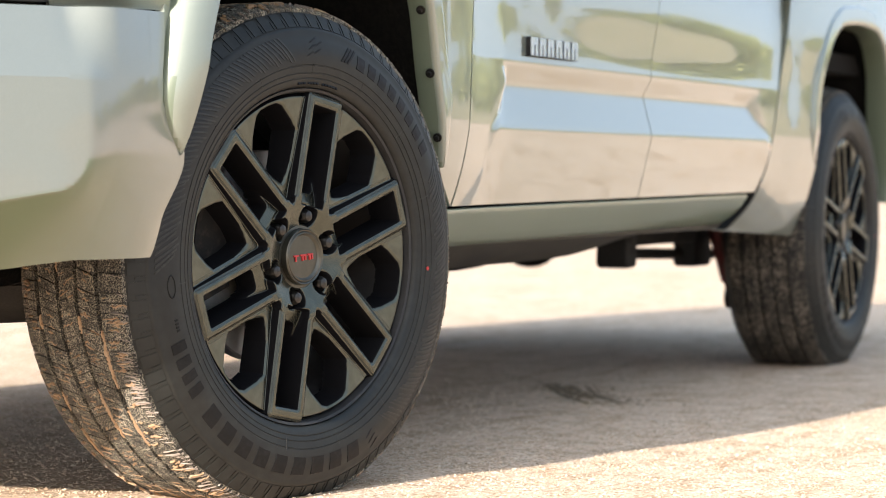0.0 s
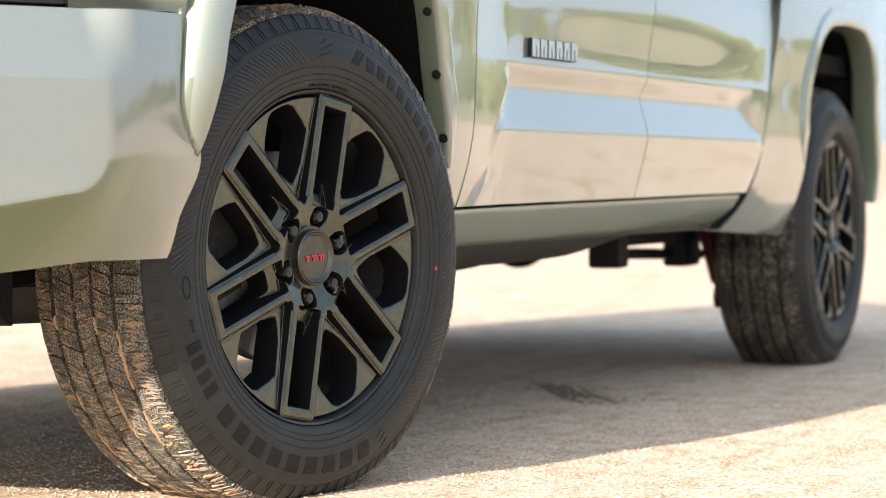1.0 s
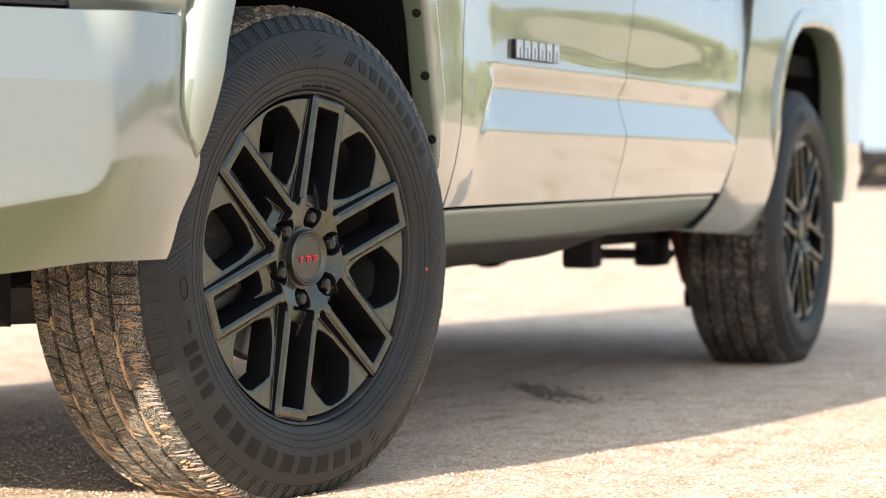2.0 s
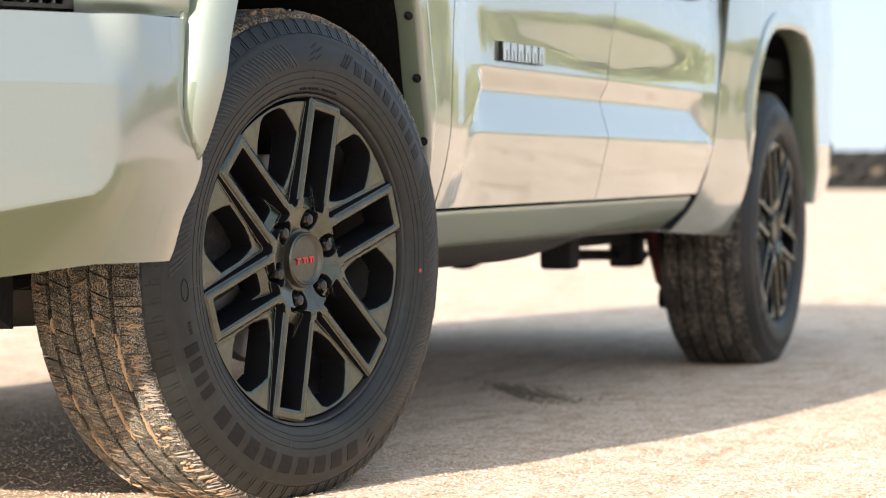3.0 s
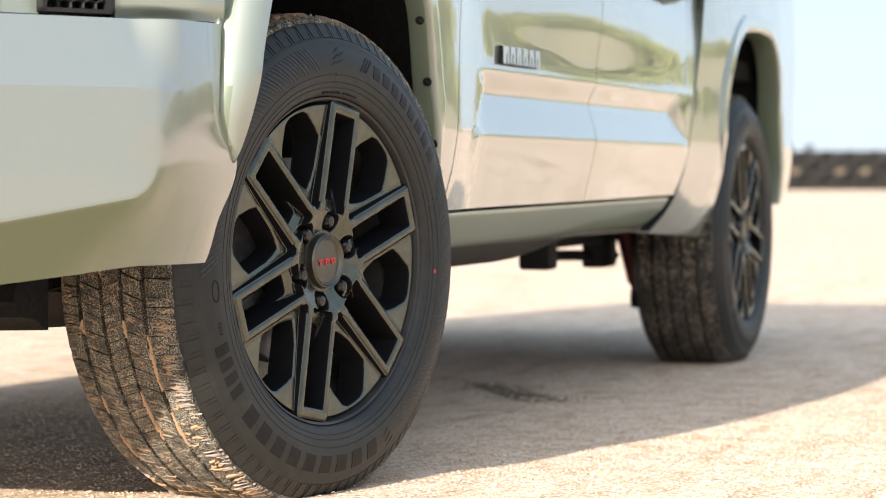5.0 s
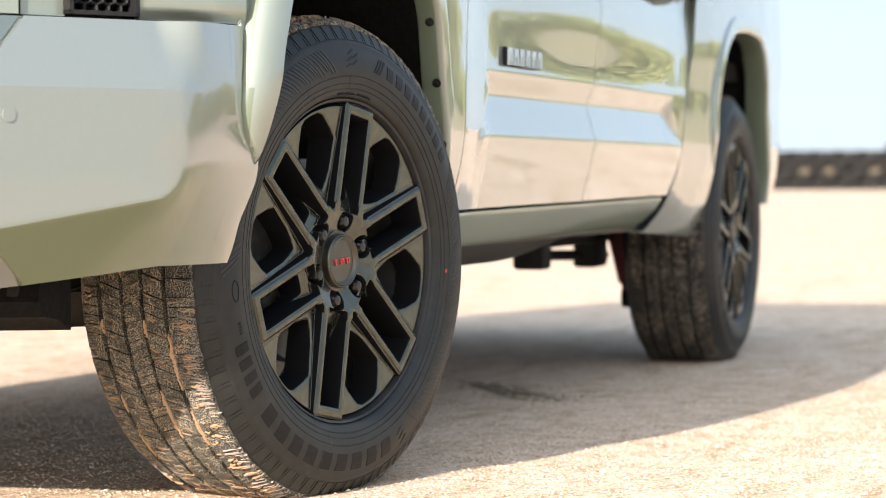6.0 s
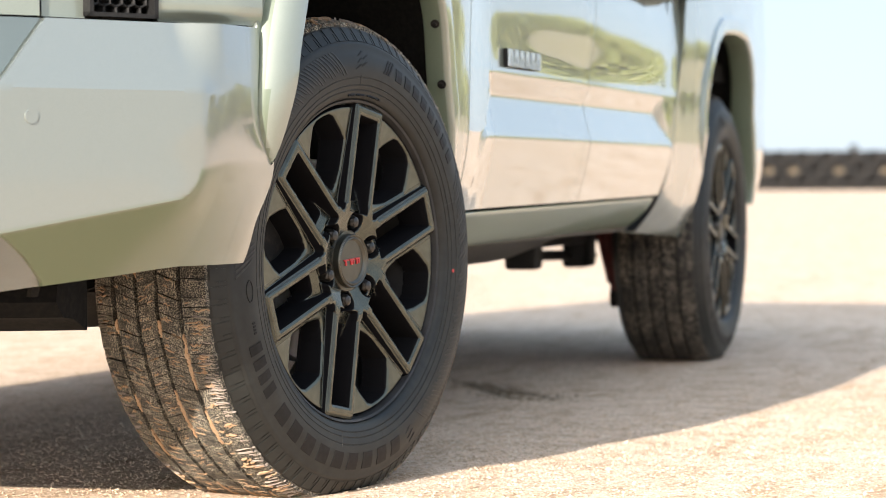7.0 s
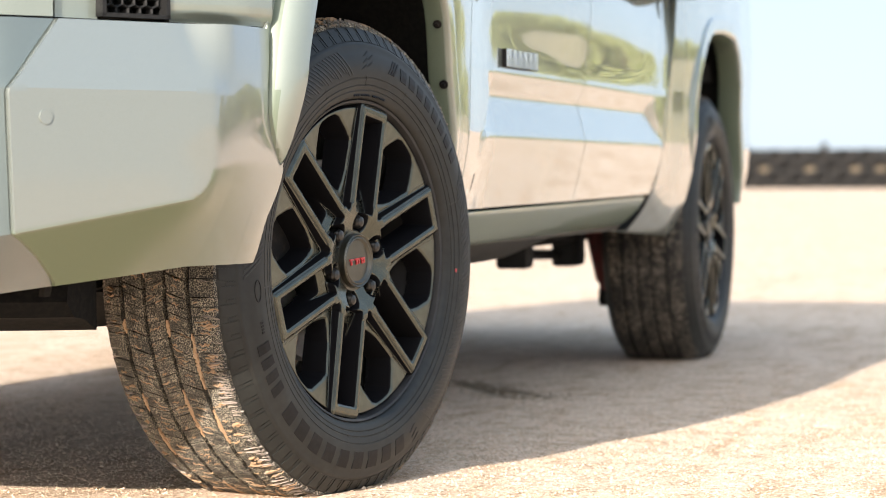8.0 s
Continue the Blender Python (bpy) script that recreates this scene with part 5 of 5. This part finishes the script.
    tpart("rear_bumper", box_bm(4.86, 0.20, 0.48, 5.02, 2 * MID - 0.20, 0.66, 0.03), PAINT, "painted rear bumper")
    tpart("bed_floor", box_bm(3.03, 0.10, 0.86, 4.86, 2 * MID - 0.10, 0.92, 0.0), LINER)
    tpart("grille", box_bm(-1.00, 0.55, 0.80, -0.93, 2 * MID - 0.55, 1.08, 0.03), PLASTIC, "black front grille")
    for side in (0, 1):
        bm = box_bm(-0.90, 0.26, 0.96, -0.78, 0.52, 1.08, 0.02)
        if side:
            mirror(bm)
        tpart("headlight", bm, LAMP, "clear headlight lens")


def build_body():
    build_doors()
    build_rocker()
    for side in (0, 1):
        build_flare(0.0, -0.020, side)
        build_flare(3.70, -0.010, side)
        build_liner(0.0, -0.020, side)
        build_liner(3.70, -0.010, side)
        G = 0.0023
        fender = [(-0.50, 0.60), (-0.507, 0.66), (-0.500, 0.75), (-0.492, 0.80), (-0.50, 0.95), (-0.45, 1.14), (-0.2, 1.21), (0.2, 1.235), (0.5, 1.24), (0.672, 1.24), (0.675 - G, 1.0), (gap_front(0.83) - G, 0.83), (gap_front(0.62) - G, 0.62), (gap_front(0.484) - G, 0.484)]
        build_arch_panel("front_fender", 0.0, fender, side, "painted front fender")
        q = [(gap_rear(z) + 0.010, z) for z in (0.400, 0.418, 0.442, 0.470, 0.500, 0.53, 0.56, 0.60, 0.65, 0.70, 0.79, 0.90, 1.02)]
        foot = [((3.238, 0.371), q[0]), ((3.242, 0.40), q[1]), ((3.246, 0.44), q[2]), ((3.250, 0.48), q[3]), ((3.252, 0.52), q[4])]
        bed = q[5:] + [(3.0, 1.08), (3.3, 1.08), (3.7, 1.08), (4.1, 1.08), (4.5, 1.08), (4.85, 1.07), (4.93, 0.9), (4.94, 0.70), (4.92, 0.56), (4.84, 0.50), (4.70, 0.462)]
        build_arch_panel("bed_fender", 3.70, bed, side, "painted rear flank round the wheel opening", foot)
    for x, z in ((0.440, 0.850), (0.488, 0.735), (0.520, 0.61)):
        path = min(arch_path(0.0), key=lambda p: (p[0] - x) ** 2 + (p[1] - z) ** 2)
        n = (-path[2], 0, -path[3])
        at = (path[0] - path[2] * 0.003, -0.004, path[1] - path[3] * 0.003)
        bm = bolt_bm(at, n)
        tpart("flange_bolt", bm, FRAME, "small dusty bolt in the flange")


# ---- far things ----
def build_barrier():
    """A low dark barrier of stacked old tyres with posts, far across the yard."""
    rng = random.Random(2)
    n, m = 20, 8
    rows = []
    for a in range(n + 1):
        t = 2 * math.pi * a / n
        row = []
        for b in range(m):
            p = 2 * math.pi * b / m
            r = 0.235 + 0.085 * math.cos(p)
            row.append((0.11 * math.sin(p), r * math.cos(t), r * math.sin(t) * 0.62))
        rows.append(row)
    old = tagged(new("tyre_barrier"), "low dark barrier of stacked old tyres on pale sand", "barrier", "tyre barrier sections")
    ring, fill = None, None
    for tier, z in enumerate((0.20, 0.54, 0.88)):
        for i in range(5):
            m4 = Matrix.Translation((0, 0.35 + i * 0.62 + (0.3 if tier % 2 else 0), z))
            if ring is None:
                ring = part("old_tyre", grid_bm(rows, True), BARRIER, old, "", 60, m4).data
            else:
                o = new("old_tyre", ring)
                o.parent, o.matrix_basis = old, m4
            if tier == 1 and i % 2 == 0:
                if fill is None:
                    fill = part("sand_fill", rod_bm((0.06, 0, 0), (0.12, 0, 0), 0.17, 14), SAND, old, "pale sand showing through a tyre", 40, m4).data
                else:
                    o = new("sand_fill", fill)
                    o.parent, o.matrix_basis = old, m4
                    tagged(o, "pale sand showing through a tyre")
    part("back_board", box_bm(0.14, 0, 0.0, 0.20, 3.149, 1.06, 0.0), BARRIER, old)
    part("post", box_bm(0.21, 1.42, 0, 0.31, 1.60, 1.24, 0.01), BARRIER, old)
    for k in range(14):
        at = pose(91.0, 4.3 + 4.346 * k, 0)
        if k == 0:
            old.matrix_basis = at @ Matrix.Scale(1.38, 4)
        else:
            copy_thing(old, at)


def tree_mesh(seed, h, spread, narrow=False):
    rng = random.Random(seed)
    bm = bmesh.new()
    rod_bm((0, 0, 0), (0.1, 0, h * 0.45), h * 0.028, 9, h * 0.018, bm)
    tips = []
    for i in range(9):
        a = i * 2.4 + rng.uniform(-0.3, 0.3)
        z0 = h * rng.uniform(0.22, 0.5)
        L = spread * rng.uniform(0.5, 0.95)
        tip = Vector((math.cos(a) * L, math.sin(a) * L, z0 + h * rng.uniform(0.15, 0.4)))
        rod_bm((0.05, 0, z0), tip, h * 0.012, 6, h * 0.004, bm)
        tips.append(tip)
    trunk = bpy.data.meshes.new("trunk")
    bm.to_mesh(trunk)
    bm.free()
    finish(trunk, BARK)
    V, F = [], []
    count = 60 if narrow else 90
    for i in range(count):
        t = i / count
        if narrow:
            zc = h * (0.10 + 0.88 * t)
            R = spread * (1 - t) ** 0.8 * rng.uniform(0.6, 1.0)
        else:
            zc = h * rng.uniform(0.22, 0.98)
            R = spread * math.sqrt(max(0.03, 1 - ((zc / h - 0.55) / 0.46) ** 2)) * rng.uniform(0.35, 1.0)
        a = rng.uniform(0, 6.28)
        c = Vector((R * math.cos(a), R * math.sin(a), zc))
        for j in range(26):
            d = Vector((rng.gauss(0, 1), rng.gauss(0, 1), rng.gauss(0, 0.8))) * spread * (0.10 if narrow else 0.13)
            q = c + d
            u = Vector((rng.gauss(0, 1), rng.gauss(0, 1), rng.gauss(0, 1))).normalized()
            w = u.cross(Vector((0.3, 0.5, 0.8))).normalized()
            s = rng.uniform(0.10, 0.22)
            b = len(V)
            V.extend([q - u * s, q + w * s * 0.6, q + u * s, q - w * s * 0.6])
            F.append((b, b + 1, b + 2, b + 3))
    crown = bpy.data.meshes.new("crown")
    crown.from_pydata([tuple(v) for v in V], [], F)
    finish(crown, LEAF)
    return trunk, crown


def build_bank():
    """A low sandy bank with a lumpy crest in front of the trees."""
    rng = random.Random(21)
    bumps = [(rng.uniform(-24, -6), rng.uniform(0.6, 2.2), rng.uniform(0.15, 0.6)) for _ in range(26)]
    rows = []
    for i in range(121):
        az = -23.5 + 17.5 * i / 120
        ends = step(-23.5, -19.0, az) * step(-6.0, -10.0, az)
        h = ends * (1.35 + sum(k * math.exp(-((az - c) / w) ** 2) for c, w, k in bumps) * 0.5)
        a = radians(az)
        rows.append([(d * math.cos(a), d * math.sin(a), z) for d, z in ((52.0, 0.004), (55.0, 0.32 * h), (57.5, 0.72 * h), (59.5, 0.95 * h), (61.0, h + 0.004), (64.0, 0.8 * h), (70.0, 0.004))])
    tagged(part("earth_bank", grid_bm(rows), BANK), "low bank of sand and dry grass in front of the trees", "bank", kind="structure")


def build_trees():
    kinds = [tree_mesh(1, 6.0, 3.2), tree_mesh(2, 5.0, 3.0), tree_mesh(3, 7.0, 3.4), tree_mesh(4, 8.5, 0.9, True)]
    rng = random.Random(11)
    n = 0
    spots = [(-20.5 + 11.5 * (i + rng.uniform(-0.4, 0.4)) / 33, rng.randrange(3)) for i in range(34)]
    spots += [(az, 3) for az in (-29.0, -25.5, -23.6, -22.3)]
    spots += [(-64 + 41 * (i + rng.uniform(-0.4, 0.4)) / 70, rng.randrange(2)) for i in range(70)]
    for az, k in spots:
        dist = rng.uniform(71, 92)
        x, y = dist * math.cos(radians(az)), dist * math.sin(radians(az))
        tree = tagged(new("tree"), "slim dark cypress beside the yard" if k == 3 else "broad olive-green tree at the edge of the yard", "tree", "trees along the yard")
        tree.matrix_basis = pose(x, y, 0, 0, 0, rng.uniform(0, 360)) @ Matrix.Scale(rng.uniform(0.75, 1.0) if k == 3 else rng.uniform(0.42, 0.80) * (1.0 if az > -20.8 else 0.40 + 0.6 * step(-58.0, -36.0, az)), 4)
        for nm, me in zip(("trunk", "crown"), kinds[k]):
            o = new(nm, me)
            o.parent = tree


build_ground()
build_body()
build_bumper()
build_upper_front()
build_wheels()
build_badge()
build_underside()
build_upper_body()
build_barrier()
build_bank()
build_trees()
build_scuff()
build_pebbles()
